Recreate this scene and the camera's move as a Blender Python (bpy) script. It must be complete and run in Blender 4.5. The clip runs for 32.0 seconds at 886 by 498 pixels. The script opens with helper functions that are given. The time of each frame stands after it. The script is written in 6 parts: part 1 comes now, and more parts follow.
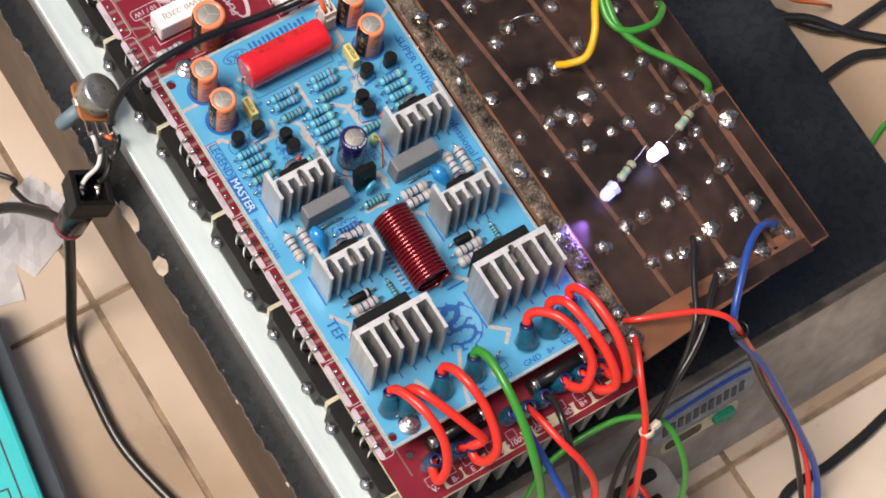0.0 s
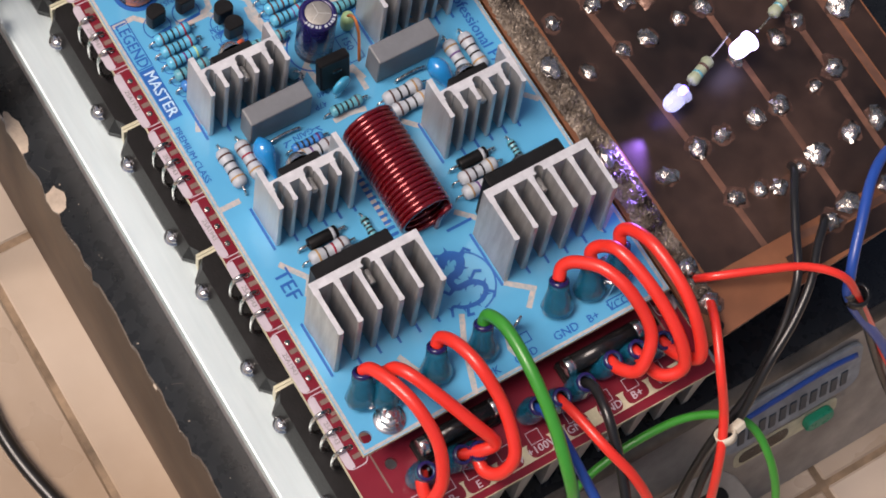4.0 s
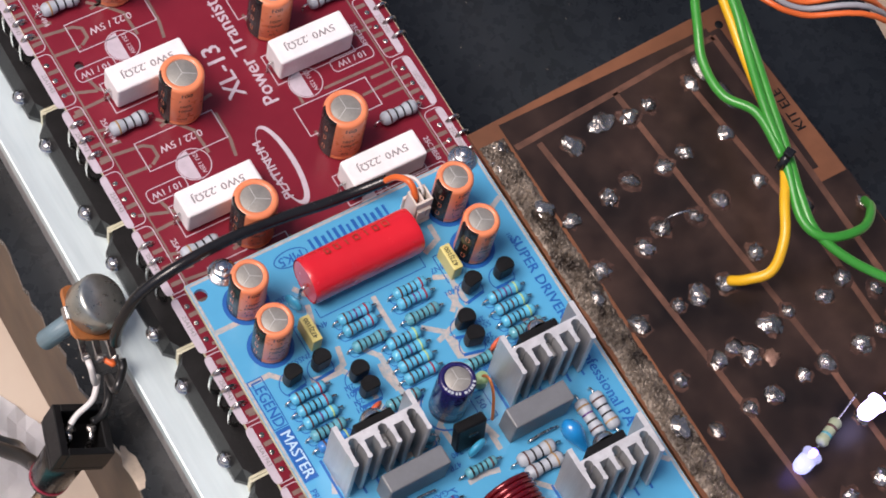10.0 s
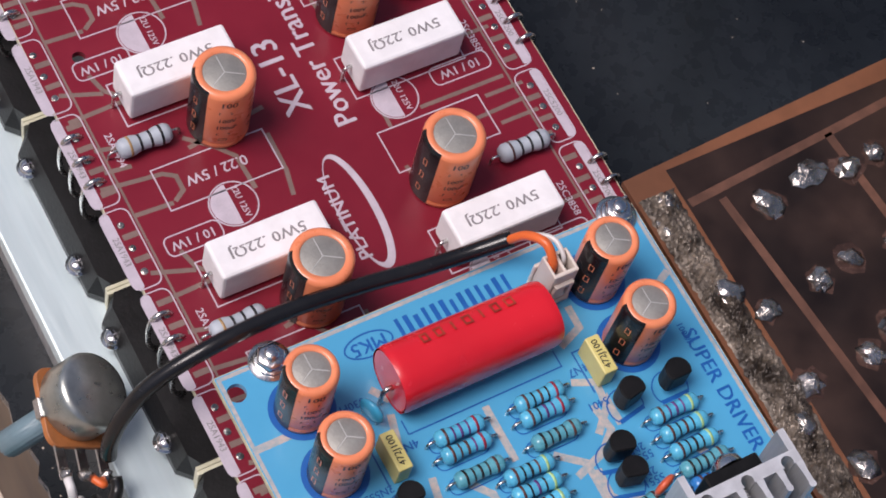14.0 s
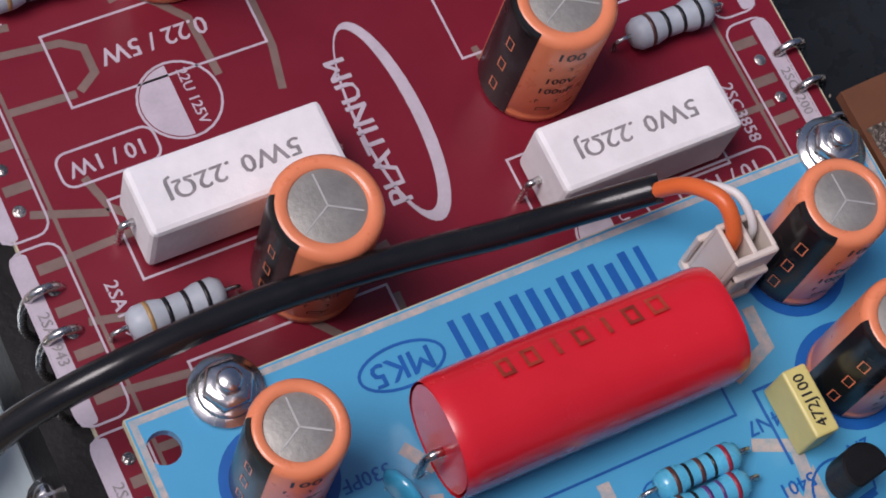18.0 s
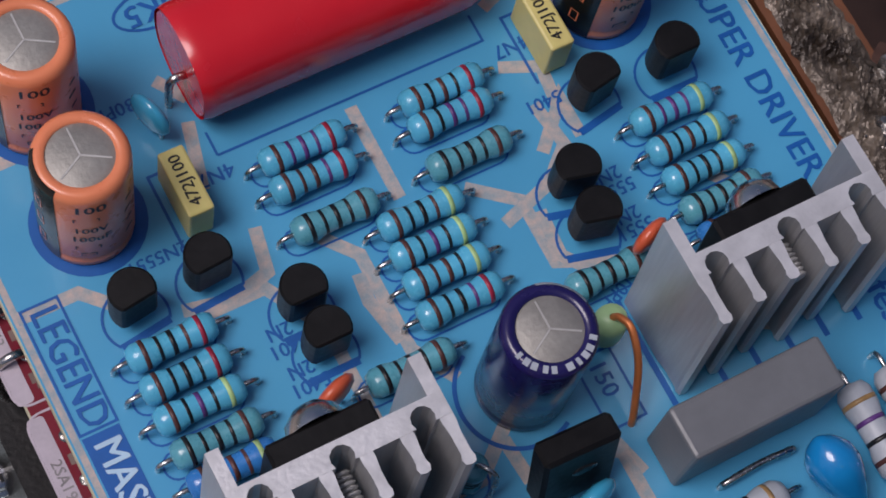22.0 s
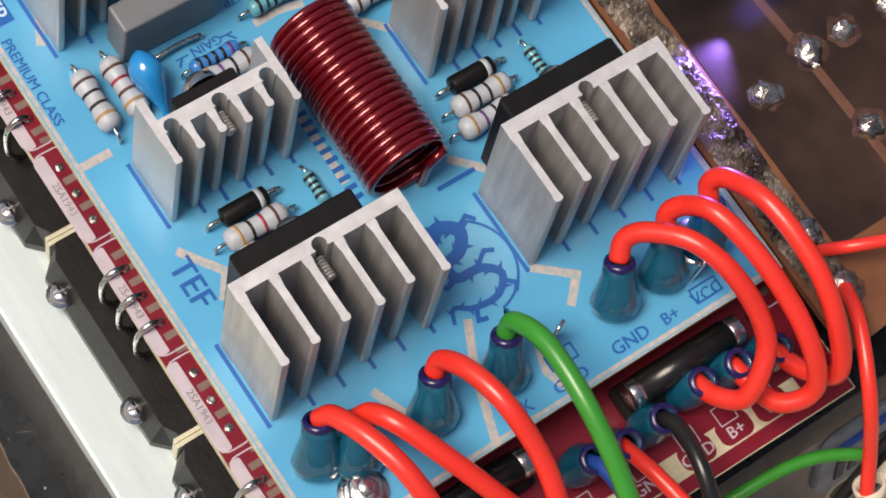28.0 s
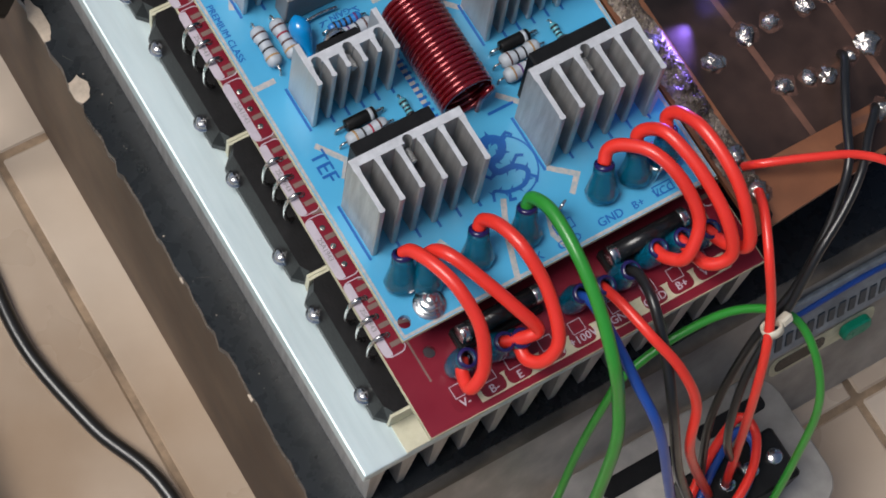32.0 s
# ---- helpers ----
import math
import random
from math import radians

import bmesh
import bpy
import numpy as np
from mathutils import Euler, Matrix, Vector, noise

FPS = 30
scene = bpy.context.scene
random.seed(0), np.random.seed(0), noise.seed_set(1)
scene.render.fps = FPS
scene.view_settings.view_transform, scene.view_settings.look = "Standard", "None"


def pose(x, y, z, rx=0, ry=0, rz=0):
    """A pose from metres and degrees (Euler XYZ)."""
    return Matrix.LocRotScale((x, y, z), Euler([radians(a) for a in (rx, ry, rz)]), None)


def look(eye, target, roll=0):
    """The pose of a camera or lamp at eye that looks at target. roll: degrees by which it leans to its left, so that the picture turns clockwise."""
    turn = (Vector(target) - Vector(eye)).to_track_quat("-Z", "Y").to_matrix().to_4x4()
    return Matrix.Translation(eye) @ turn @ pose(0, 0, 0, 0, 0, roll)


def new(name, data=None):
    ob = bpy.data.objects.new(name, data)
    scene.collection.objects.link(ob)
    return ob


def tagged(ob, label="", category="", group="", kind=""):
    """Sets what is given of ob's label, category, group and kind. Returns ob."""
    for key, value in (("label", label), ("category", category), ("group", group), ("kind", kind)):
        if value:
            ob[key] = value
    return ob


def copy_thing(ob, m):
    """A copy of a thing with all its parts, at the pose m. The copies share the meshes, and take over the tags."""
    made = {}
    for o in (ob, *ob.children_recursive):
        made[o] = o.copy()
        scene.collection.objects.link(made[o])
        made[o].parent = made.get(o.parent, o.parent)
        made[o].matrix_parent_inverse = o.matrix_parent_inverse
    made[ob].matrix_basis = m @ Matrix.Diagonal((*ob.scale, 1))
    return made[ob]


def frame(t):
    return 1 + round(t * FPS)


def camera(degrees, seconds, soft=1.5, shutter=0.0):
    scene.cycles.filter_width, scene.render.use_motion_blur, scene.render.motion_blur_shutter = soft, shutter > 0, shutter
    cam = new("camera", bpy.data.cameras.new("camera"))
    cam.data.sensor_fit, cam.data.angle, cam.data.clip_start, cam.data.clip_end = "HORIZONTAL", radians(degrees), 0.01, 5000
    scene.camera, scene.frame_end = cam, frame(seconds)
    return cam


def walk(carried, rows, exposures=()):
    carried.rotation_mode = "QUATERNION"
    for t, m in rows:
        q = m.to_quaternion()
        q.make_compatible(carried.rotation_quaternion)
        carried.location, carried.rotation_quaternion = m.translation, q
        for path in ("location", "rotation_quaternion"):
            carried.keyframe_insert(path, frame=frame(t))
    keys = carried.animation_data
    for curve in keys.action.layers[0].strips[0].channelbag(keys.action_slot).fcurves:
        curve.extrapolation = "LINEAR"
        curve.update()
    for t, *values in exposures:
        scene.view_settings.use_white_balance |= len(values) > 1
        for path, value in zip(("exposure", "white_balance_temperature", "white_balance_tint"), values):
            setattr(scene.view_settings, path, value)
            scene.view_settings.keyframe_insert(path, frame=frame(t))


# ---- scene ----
LENS = 23.21
PATH = [
    (0.0, -170.09, -146.41, 730.78, -48.428, -67.378, 17.504),
    (0.5, -169.08, -150.54, 719.18, -47.819, -66.892, 16.909),
    (1.0, -161.57, -151.82, 684.84, -46.956, -66.324, 16.231),
    (1.5, -155.84, -153.53, 649.26, -46.419, -65.897, 15.403),
    (2.0, -146.33, -148.09, 615.86, -45.998, -65.940, 14.870),
    (2.5, -134.24, -139.15, 584.72, -46.104, -66.253, 14.937),
    (3.0, -123.29, -126.08, 551.93, -46.572, -66.731, 15.651),
    (3.5, -114.68, -115.82, 526.57, -47.153, -66.943, 17.293),
    (5.5, -108.97, -95.58, 497.82, -47.443, -67.386, 15.802),
    (6.0, -114.30, -89.82, 503.50, -46.797, -66.381, 14.341),
    (6.5, -116.12, -80.60, 508.45, -46.432, -65.897, 13.088),
    (7.0, -117.19, -70.86, 511.90, -46.172, -65.546, 12.872),
    (7.5, -119.35, -64.88, 515.55, -46.602, -65.302, 13.863),
    (8.0, -121.65, -56.28, 522.01, -47.290, -64.885, 15.390),
    (8.5, -122.40, -50.19, 525.75, -47.523, -64.284, 16.826),
    (9.0, -124.07, -48.68, 526.48, -47.649, -63.671, 17.450),
    (9.5, -125.83, -44.10, 528.18, -47.586, -63.395, 17.856),
    (10.0, -126.55, -37.37, 530.38, -47.318, -63.310, 18.141),
    (10.5, -125.19, -32.78, 531.72, -47.385, -63.312, 18.549),
    (11.0, -120.32, -22.68, 519.71, -47.782, -63.493, 18.903),
    (11.5, -111.42, -9.73, 494.02, -47.691, -63.380, 19.132),
    (12.0, -102.42, -3.64, 465.83, -47.450, -63.214, 19.078),
    (12.5, -97.43, 0.65, 439.33, -47.079, -63.259, 18.857),
    (13.0, -94.92, 10.37, 413.48, -46.454, -62.690, 18.886),
    (13.5, -92.30, 21.64, 390.85, -46.142, -62.055, 19.004),
    (14.0, -89.55, 34.23, 366.19, -46.012, -61.516, 19.782),
    (14.5, -85.06, 44.16, 343.60, -46.220, -61.363, 20.873),
    (16.5, -46.62, 94.07, 269.99, -48.058, -65.932, 24.578),
    (17.0, -42.20, 100.89, 249.05, -48.624, -66.255, 25.317),
    (17.5, -37.57, 105.70, 231.65, -49.008, -65.899, 25.590),
    (18.0, -34.30, 106.76, 214.35, -49.634, -65.291, 25.651),
    (18.5, -36.01, 104.72, 213.74, -50.138, -64.713, 25.244),
    (19.0, -37.44, 104.09, 212.69, -49.996, -64.624, 24.064),
    (19.5, -37.96, 104.71, 211.62, -50.663, -65.379, 24.031),
    (20.0, -33.95, 104.30, 211.83, -52.322, -65.837, 24.494),
    (20.5, -25.46, 97.23, 213.15, -52.359, -66.498, 24.121),
    (21.0, -17.99, 84.04, 218.73, -50.632, -67.524, 22.575),
    (21.5, -13.67, 70.96, 220.23, -47.728, -68.481, 20.264),
    (22.0, -15.36, 59.28, 218.17, -45.205, -68.230, 18.414),
    (22.5, -17.52, 49.98, 214.98, -44.680, -68.380, 17.776),
    (23.0, -18.41, 44.30, 212.81, -44.529, -68.711, 17.211),
    (23.5, -17.33, 42.50, 213.37, -44.534, -69.288, 16.925),
    (24.0, -14.28, 37.30, 214.24, -45.314, -70.423, 17.174),
    (24.5, -15.05, 30.85, 213.27, -47.820, -71.098, 18.985),
    (26.5, -34.13, -3.67, 277.45, -52.459, -69.144, 21.864),
    (27.0, -44.12, -15.85, 295.82, -54.886, -68.799, 23.844),
    (27.5, -55.29, -29.79, 310.58, -56.096, -67.933, 24.385),
    (28.0, -68.64, -43.11, 325.31, -56.588, -67.222, 23.977),
    (28.5, -78.82, -50.88, 342.59, -57.334, -67.533, 23.907),
    (29.0, -87.17, -57.56, 365.74, -58.060, -67.607, 24.260),
    (29.5, -98.91, -63.23, 387.54, -58.787, -67.151, 24.985),
    (30.0, -113.77, -67.77, 410.53, -59.851, -66.804, 25.598),
    (30.5, -126.22, -70.86, 431.28, -60.131, -66.403, 25.729),
    (31.0, -133.91, -78.32, 450.72, -59.112, -66.470, 24.109),
    (31.5, -136.83, -91.08, 474.51, -54.416, -66.393, 22.094),
    (32.0, -130.22, -117.08, 484.01, -48.896, -67.357, 19.209),
]  # seconds; millimetres from the blue board's corner; yaw, pitch and roll in degrees

SKY_STRENGTH, SUN_STRENGTH, LED_POWER = 0.070, 3.1, 0.15
SUN_TURN, SUN_HEIGHT = 285.0, 62.0


ZB = 0.200  # height of the blue board's face above the floor tiles


def mm(x, y, z=0.0):
    """A place in metres from millimetres on the blue board (z above its face)."""
    return Vector((x * 0.001, y * 0.001, ZB + z * 0.001))


cam = camera(LENS, 32.0, soft=1.75)
walk(cam, [(t, pose(*mm(x, y, z), 90 + pitch, 0, yaw) @ pose(0, 0, 0, 0, 0, roll)) for t, x, y, z, yaw, pitch, roll in PATH],
     [(0.0, 0.28, 6850, 13), (3.5, 0.06, 6800, 18), (8.0, 0.08, 6450, 18), (12.0, 0.12, 6350, 18), (14.3, -0.1, 6100, 18), (17.0, -0.25, 6050, 20), (18.2, -0.42, 5950, 19), (19.7, -0.38, 6150, 23), (21.0, -0.72, 6100, 22), (22.0, -0.72, 6000, 20), (23.0, -0.36, 5950, 20), (24.0, -0.2, 6250, 20),
      (27.0, 0.06, 6950, 13), (28.2, 0.12, 6950, 13), (30.0, 0.02, 7050, 14), (31.1, -0.04, 7150, 14), (32.0, -0.22, 6050, 8)])


# ---- light ----
sky = bpy.data.worlds.new("sky")
scene.world = sky
sky.use_nodes = True
sky_nodes = sky.node_tree.nodes
sky_tex = sky_nodes.new("ShaderNodeTexSky")
sky_tex.sky_type = "NISHITA"
sky_tex.sun_disc = False
sky_tex.sun_elevation, sky_tex.sun_rotation = radians(SUN_HEIGHT), radians(SUN_TURN)
sky_tex.air_density, sky_tex.dust_density, sky_tex.ozone_density = 1.0, 4.0, 1.0
sky.node_tree.links.new(sky_tex.outputs[0], sky_nodes["Background"].inputs[0])
sky_nodes["Background"].inputs[1].default_value = SKY_STRENGTH
sun = new("sun", bpy.data.lights.new("sun", "SUN"))
sun.data.energy, sun.data.angle, sun.data.color = SUN_STRENGTH, radians(30), (1.0, 0.91, 0.82)
sun.matrix_world = look((0, 0, 0), (-math.sin(radians(SUN_TURN)), -math.cos(radians(SUN_TURN)), -math.tan(radians(SUN_HEIGHT))))


# ---- materials ----
def surf(name, col, rough=0.5, metal=0.0, var=0.12, scale=400.0, bump=0.0, col2=None, speck=0.0, coat=0.0, trans=0.0, emit=0.0, detail=5.0, rvar=0.1, fine=6.0, spec=0.5, stretch=(1, 1, 1)):
    """A procedural surface: colour varied at two scales, roughness variation and fine relief. scale is in cycles a metre."""
    m = bpy.data.materials.new(name)
    m.use_nodes = True
    n, l = m.node_tree.nodes, m.node_tree.links
    b = n["Principled BSDF"]
    co = n.new("ShaderNodeTexCoord")
    big, small = n.new("ShaderNodeTexNoise"), n.new("ShaderNodeTexNoise")
    big.inputs["Scale"].default_value, big.inputs["Detail"].default_value = scale * 0.25, detail
    small.inputs["Scale"].default_value, small.inputs["Detail"].default_value = scale * fine * 0.25, 4.0
    info = n.new("ShaderNodeObjectInfo")
    shift = n.new("ShaderNodeVectorMath")
    shift.operation = "MULTIPLY_ADD"
    shift.inputs[1].default_value = stretch
    l.new(co.outputs["Object"], shift.inputs[0])
    l.new(info.outputs["Random"], shift.inputs[2])
    for t in (big, small):
        l.new(shift.outputs[0], t.inputs["Vector"])
    ramp = n.new("ShaderNodeValToRGB")
    lo = [c * (1 - var) for c in col]
    hi = [min(1.0, c * (1 + var)) for c in col] if col2 is None else col2
    ramp.color_ramp.elements[0].color, ramp.color_ramp.elements[1].color = (*lo, 1), (*hi, 1)
    ramp.color_ramp.elements[0].position, ramp.color_ramp.elements[1].position = 0.36 + speck, 0.68 - speck
    l.new(big.outputs["Fac"], ramp.inputs["Fac"])
    mix = n.new("ShaderNodeMixRGB")
    mix.blend_type = "OVERLAY"
    mix.inputs["Fac"].default_value = min(1.0, var * 1.5)
    l.new(ramp.outputs[0], mix.inputs[1])
    l.new(small.outputs["Fac"], mix.inputs[2])
    l.new(mix.outputs[0], b.inputs["Base Color"])
    rr = n.new("ShaderNodeMapRange")
    rr.inputs["To Min"].default_value, rr.inputs["To Max"].default_value = max(0.02, rough - rvar), min(1.0, rough + rvar)
    l.new(small.outputs["Fac"], rr.inputs["Value"])
    l.new(rr.outputs[0], b.inputs["Roughness"])
    b.inputs["Metallic"].default_value = metal
    b.inputs["Specular IOR Level"].default_value = spec
    b.inputs["Coat Weight"].default_value = coat
    b.inputs["Coat Roughness"].default_value = 0.12
    b.inputs["Transmission Weight"].default_value = trans
    if emit:
        b.inputs["Emission Color"].default_value, b.inputs["Emission Strength"].default_value = (*col, 1), emit
    if bump:
        bp = n.new("ShaderNodeBump")
        bp.inputs["Strength"].default_value, bp.inputs["Distance"].default_value = bump, 0.0004
        l.new(small.outputs["Fac"], bp.inputs["Height"])
        l.new(bp.outputs[0], b.inputs["Normal"])
    return m


M = dict(
    mask_blue=surf("blue_solder_mask", (0.080, 0.375, 0.63), 0.34, var=0.05, scale=90, coat=0.25, bump=0.04),
    silk_blue=surf("blue_ink", (0.006, 0.105, 0.40), 0.45, var=0.06, scale=900),
    trace_tan=surf("etched_gap", (0.36, 0.43, 0.47), 0.5, var=0.12, scale=3600, col2=(0.54, 0.45, 0.40)),
    ink_pale=surf("pale_blue_ink", (0.46, 0.66, 0.82), 0.45, var=0.05, scale=900),
    fibre=surf("board_edge", (0.55, 0.52, 0.36), 0.7, var=0.15, scale=700, bump=0.2),
    mask_red=surf("maroon_solder_mask", (0.19, 0.010, 0.024), 0.34, var=0.08, scale=120, spec=0.4, bump=0.03),
    trace_red=surf("maroon_board_track_gap", (0.20, 0.135, 0.115), 0.45, var=0.1, scale=700),
    silk_white=surf("lilac_white_ink", (0.52, 0.46, 0.52), 0.5, var=0.06, scale=1500),
    alu=surf("extruded_aluminium", (0.66, 0.665, 0.67), 0.40, 0.6, var=0.14, scale=500, stretch=(3.5, 3.5, 0.25), bump=0.12, rvar=0.15, col2=(0.52, 0.52, 0.515), detail=10),
    alu_cut_lit=surf("saw_cut_aluminium_lit", (0.76, 0.76, 0.77), 0.40, 0.5, var=0.10, scale=1400, bump=0.10, rvar=0.2),
    alu_dull=surf("dull_aluminium", (0.47, 0.468, 0.46), 0.44, 0.55, var=0.16, scale=700, stretch=(3, 3, 0.3), bump=0.2, rvar=0.15),
    plate=surf("milled_aluminium_plate", (0.63, 0.74, 0.755), 0.44, 0.4, var=0.08, scale=240, stretch=(3.0, 0.25, 1), bump=0.06),
    steel=surf("zinc_plated_steel", (0.66, 0.66, 0.66), 0.24, 1.0, var=0.08, scale=900, bump=0.05),
    tin=surf("tinned_wire", (0.58, 0.57, 0.55), 0.26, 1.0, var=0.14, scale=1200, bump=0.1),
    solder=surf("solder_with_flux", (0.40, 0.375, 0.35), 0.22, 0.9, var=0.4, scale=900, bump=0.7, rvar=0.14),
    black=surf("black_moulded_resin", (0.007, 0.007, 0.0075), 0.45, var=0.25, scale=900, bump=0.06, spec=0.24),
    resin=surf("grey_black_resin", (0.009, 0.009, 0.0095), 0.42, var=0.2, scale=900, bump=0.15, spec=0.28),
    black_gloss=surf("black_pvc", (0.010, 0.010, 0.011), 0.24, var=0.2, scale=300, bump=0.05),
    orange=surf("orange_sleeve", (0.85, 0.265, 0.12), 0.30, var=0.05, scale=300, coat=0.2),
    navy=surf("navy_sleeve", (0.014, 0.010, 0.085), 0.25, var=0.08, scale=300, coat=0.3),
    can_top=surf("brushed_can_top", (0.34, 0.33, 0.30), 0.5, 0.5, var=0.10, scale=1200, bump=0.15),
    score=surf("vent_score", (0.62, 0.61, 0.58), 0.45, 0.5, var=0.1, scale=900),
    red_film=surf("red_film_wrap", (0.66, 0.014, 0.024), 0.24, var=0.06, scale=160, coat=0.4, bump=0.10),
    red_print=surf("faded_olive_print", (0.34, 0.040, 0.02), 0.34, var=0.3, scale=900),
    grey_box=surf("grey_plastic_case", (0.16, 0.17, 0.185), 0.42, var=0.06, scale=500, bump=0.06),
    cream=surf("cream_nylon", (0.70, 0.62, 0.55), 0.45, var=0.05, scale=500),
    yellow=surf("yellow_resin", (0.66, 0.58, 0.20), 0.40, var=0.07, scale=500),
    cement=surf("white_cement_ceramic", (0.84, 0.825, 0.835), 0.62, var=0.05, scale=900, bump=0.2),
    print_grey=surf("grey_stamped_ink", (0.27, 0.25, 0.26), 0.6, var=0.2, scale=2500),
    res_blue=surf("sky_blue_lacquer", (0.10, 0.46, 0.68), 0.26, var=0.10, scale=700, coat=0.5),
    res_teal=surf("teal_green_lacquer", (0.11, 0.38, 0.47), 0.28, var=0.10, scale=700, coat=0.4),
    res_deep=surf("deep_blue_lacquer", (0.04, 0.22, 0.60), 0.26, var=0.10, scale=700, coat=0.5),
    res_grey=surf("pale_grey_lacquer", (0.42, 0.46, 0.51), 0.42, var=0.08, scale=700, bump=0.1),
    res_olive=surf("olive_lacquer", (0.33, 0.38, 0.26), 0.45, var=0.1, scale=700),
    band_black=surf("black_band", (0.012, 0.012, 0.014), 0.4, var=0.2, scale=900),
    band_brown=surf("brown_band", (0.09, 0.035, 0.03), 0.4, var=0.2, scale=900),
    band_red=surf("red_band", (0.32, 0.02, 0.05), 0.4, var=0.2, scale=900),
    band_violet=surf("violet_band", (0.11, 0.04, 0.20), 0.4, var=0.2, scale=900),
    band_green=surf("yellow_green_band", (0.42, 0.62, 0.26), 0.4, var=0.2, scale=900),
    band_gold=surf("gold_band", (0.40, 0.25, 0.10), 0.35, var=0.2, scale=900),
    enamel=surf("red_enamelled_copper", (0.21, 0.004, 0.010), 0.14, 0.55, var=0.10, scale=400, coat=1.0),
    wire_red=surf("red_silicone_wire", (0.76, 0.035, 0.022), 0.34, var=0.05, scale=200, coat=0.25),
    wire_green=surf("green_pvc_wire", (0.035, 0.27, 0.03), 0.34, var=0.06, scale=200, coat=0.2),
    wire_yellow=surf("yellow_pvc_wire", (0.75, 0.42, 0.01), 0.36, var=0.05, scale=200, coat=0.2),
    wire_blue=surf("blue_pvc_wire", (0.015, 0.065, 0.32), 0.36, var=0.06, scale=200, coat=0.2),
    wire_black=surf("black_pvc_wire", (0.012, 0.012, 0.012), 0.32, var=0.15, scale=200, coat=0.2),
    wire_orange=surf("orange_pvc_wire", (0.72, 0.14, 0.03), 0.36, var=0.05, scale=200),
    wire_grey=surf("grey_pvc_wire", (0.32, 0.33, 0.36), 0.4, var=0.05, scale=200),
    wire_white=surf("white_pvc_wire", (0.70, 0.68, 0.66), 0.4, var=0.06, scale=200),
    sleeve=surf("teal_translucent_sleeve", (0.012, 0.20, 0.34), 0.08, var=0.15, scale=300, coat=0.6, trans=0.6),
    phenolic=surf("dirty_brown_phenolic", (0.014, 0.0085, 0.0065), 0.34, var=0.4, scale=110, bump=0.25, spec=0.40, col2=(0.046, 0.026, 0.019), detail=9),
    phenolic_bare=surf("bare_brown_phenolic", (0.17, 0.065, 0.028), 0.5, var=0.18, scale=150, bump=0.1),
    line_bare=surf("etched_brown_line", (0.115, 0.052, 0.032), 0.5, var=0.3, scale=250, bump=0.1),
    crust=surf("grey_brown_crusted_solder", (0.060, 0.043, 0.031), 0.34, 0.3, var=0.5, scale=700, bump=1.0, col2=(0.26, 0.215, 0.17), detail=12, rvar=0.25),
    oxide=surf("brown_flux_residue", (0.22, 0.125, 0.09), 0.35, 0.2, var=0.3, scale=700, bump=0.5),
    slab=surf("dark_slate_paint", (0.009, 0.011, 0.013), 0.28, var=0.3, scale=60, bump=0.12, col2=(0.019, 0.023, 0.027), spec=0.38, detail=10, fine=18),
    slab_side=surf("worn_brown_side", (0.085, 0.055, 0.036), 0.7, var=0.3, scale=60, bump=0.3, col2=(0.15, 0.105, 0.07), detail=10),
    chip_mat=surf("bare_chipped_filler", (0.52, 0.43, 0.34), 0.8, var=0.2, scale=400, bump=0.5),
    tile=surf("cream_floor_tile", (0.38, 0.27, 0.175), 0.30, var=0.15, scale=14, bump=0.03, coat=0.2, col2=(0.68, 0.595, 0.50), detail=10),
    grout=surf("brown_grout", (0.24, 0.17, 0.11), 0.85, var=0.35, scale=200, bump=0.5),
    front_grey=surf("grimy_grey_metal", (0.36, 0.34, 0.31), 0.42, 0.3, var=0.3, scale=90, bump=0.15, detail=9),
    rail=surf("dusty_rounded_edge", (0.050, 0.045, 0.038), 0.6, var=0.3, scale=300, bump=0.3, col2=(0.12, 0.105, 0.085), detail=10),
    badge=surf("blue_grey_plate", (0.24, 0.27, 0.30), 0.5, var=0.3, scale=250, bump=0.2, detail=9),
    button_green=surf("green_plastic", (0.01, 0.22, 0.13), 0.3, var=0.08, scale=300),
    teal_case=surf("turquoise_plastic", (0.02, 0.50, 0.52), 0.4, var=0.05, scale=200),
    case_dark=surf("dark_blue_grey_plastic", (0.035, 0.048, 0.062), 0.45, var=0.1, scale=200),
    paper=surf("white_paper_scrap", (0.78, 0.78, 0.80), 0.7, var=0.06, scale=60, bump=0.1),
    disc_blue=surf("glossy_blue_epoxy", (0.012, 0.25, 0.62), 0.16, var=0.05, scale=300, coat=0.7),
    disc_pale=surf("pale_blue_epoxy", (0.05, 0.36, 0.58), 0.2, var=0.05, scale=300, coat=0.6),
    disc_orange=surf("orange_ceramic", (0.66, 0.12, 0.05), 0.3, var=0.08, scale=400, coat=0.3),
    bead=surf("pale_green_bead", (0.36, 0.56, 0.28), 0.35, var=0.1, scale=500),
    copper=surf("bare_copper_strand", (0.62, 0.20, 0.06), 0.35, 0.4, var=0.1, scale=500),
    paste=surf("milky_thermal_pad", (0.62, 0.60, 0.44), 0.55, var=0.1, scale=500),
    can_zinc=surf("tarnished_zinc_case", (0.50, 0.52, 0.48), 0.30, 0.85, var=0.2, scale=300, bump=0.1),
    wafer=surf("orange_laminate", (0.42, 0.15, 0.045), 0.5, var=0.12, scale=500),
    flux=surf("dried_flux", (0.070, 0.038, 0.028), 0.25, var=0.4, scale=500, bump=0.3),
    knob=surf("grey_blue_knurled_plastic", (0.16, 0.24, 0.28), 0.45, var=0.08, scale=400),
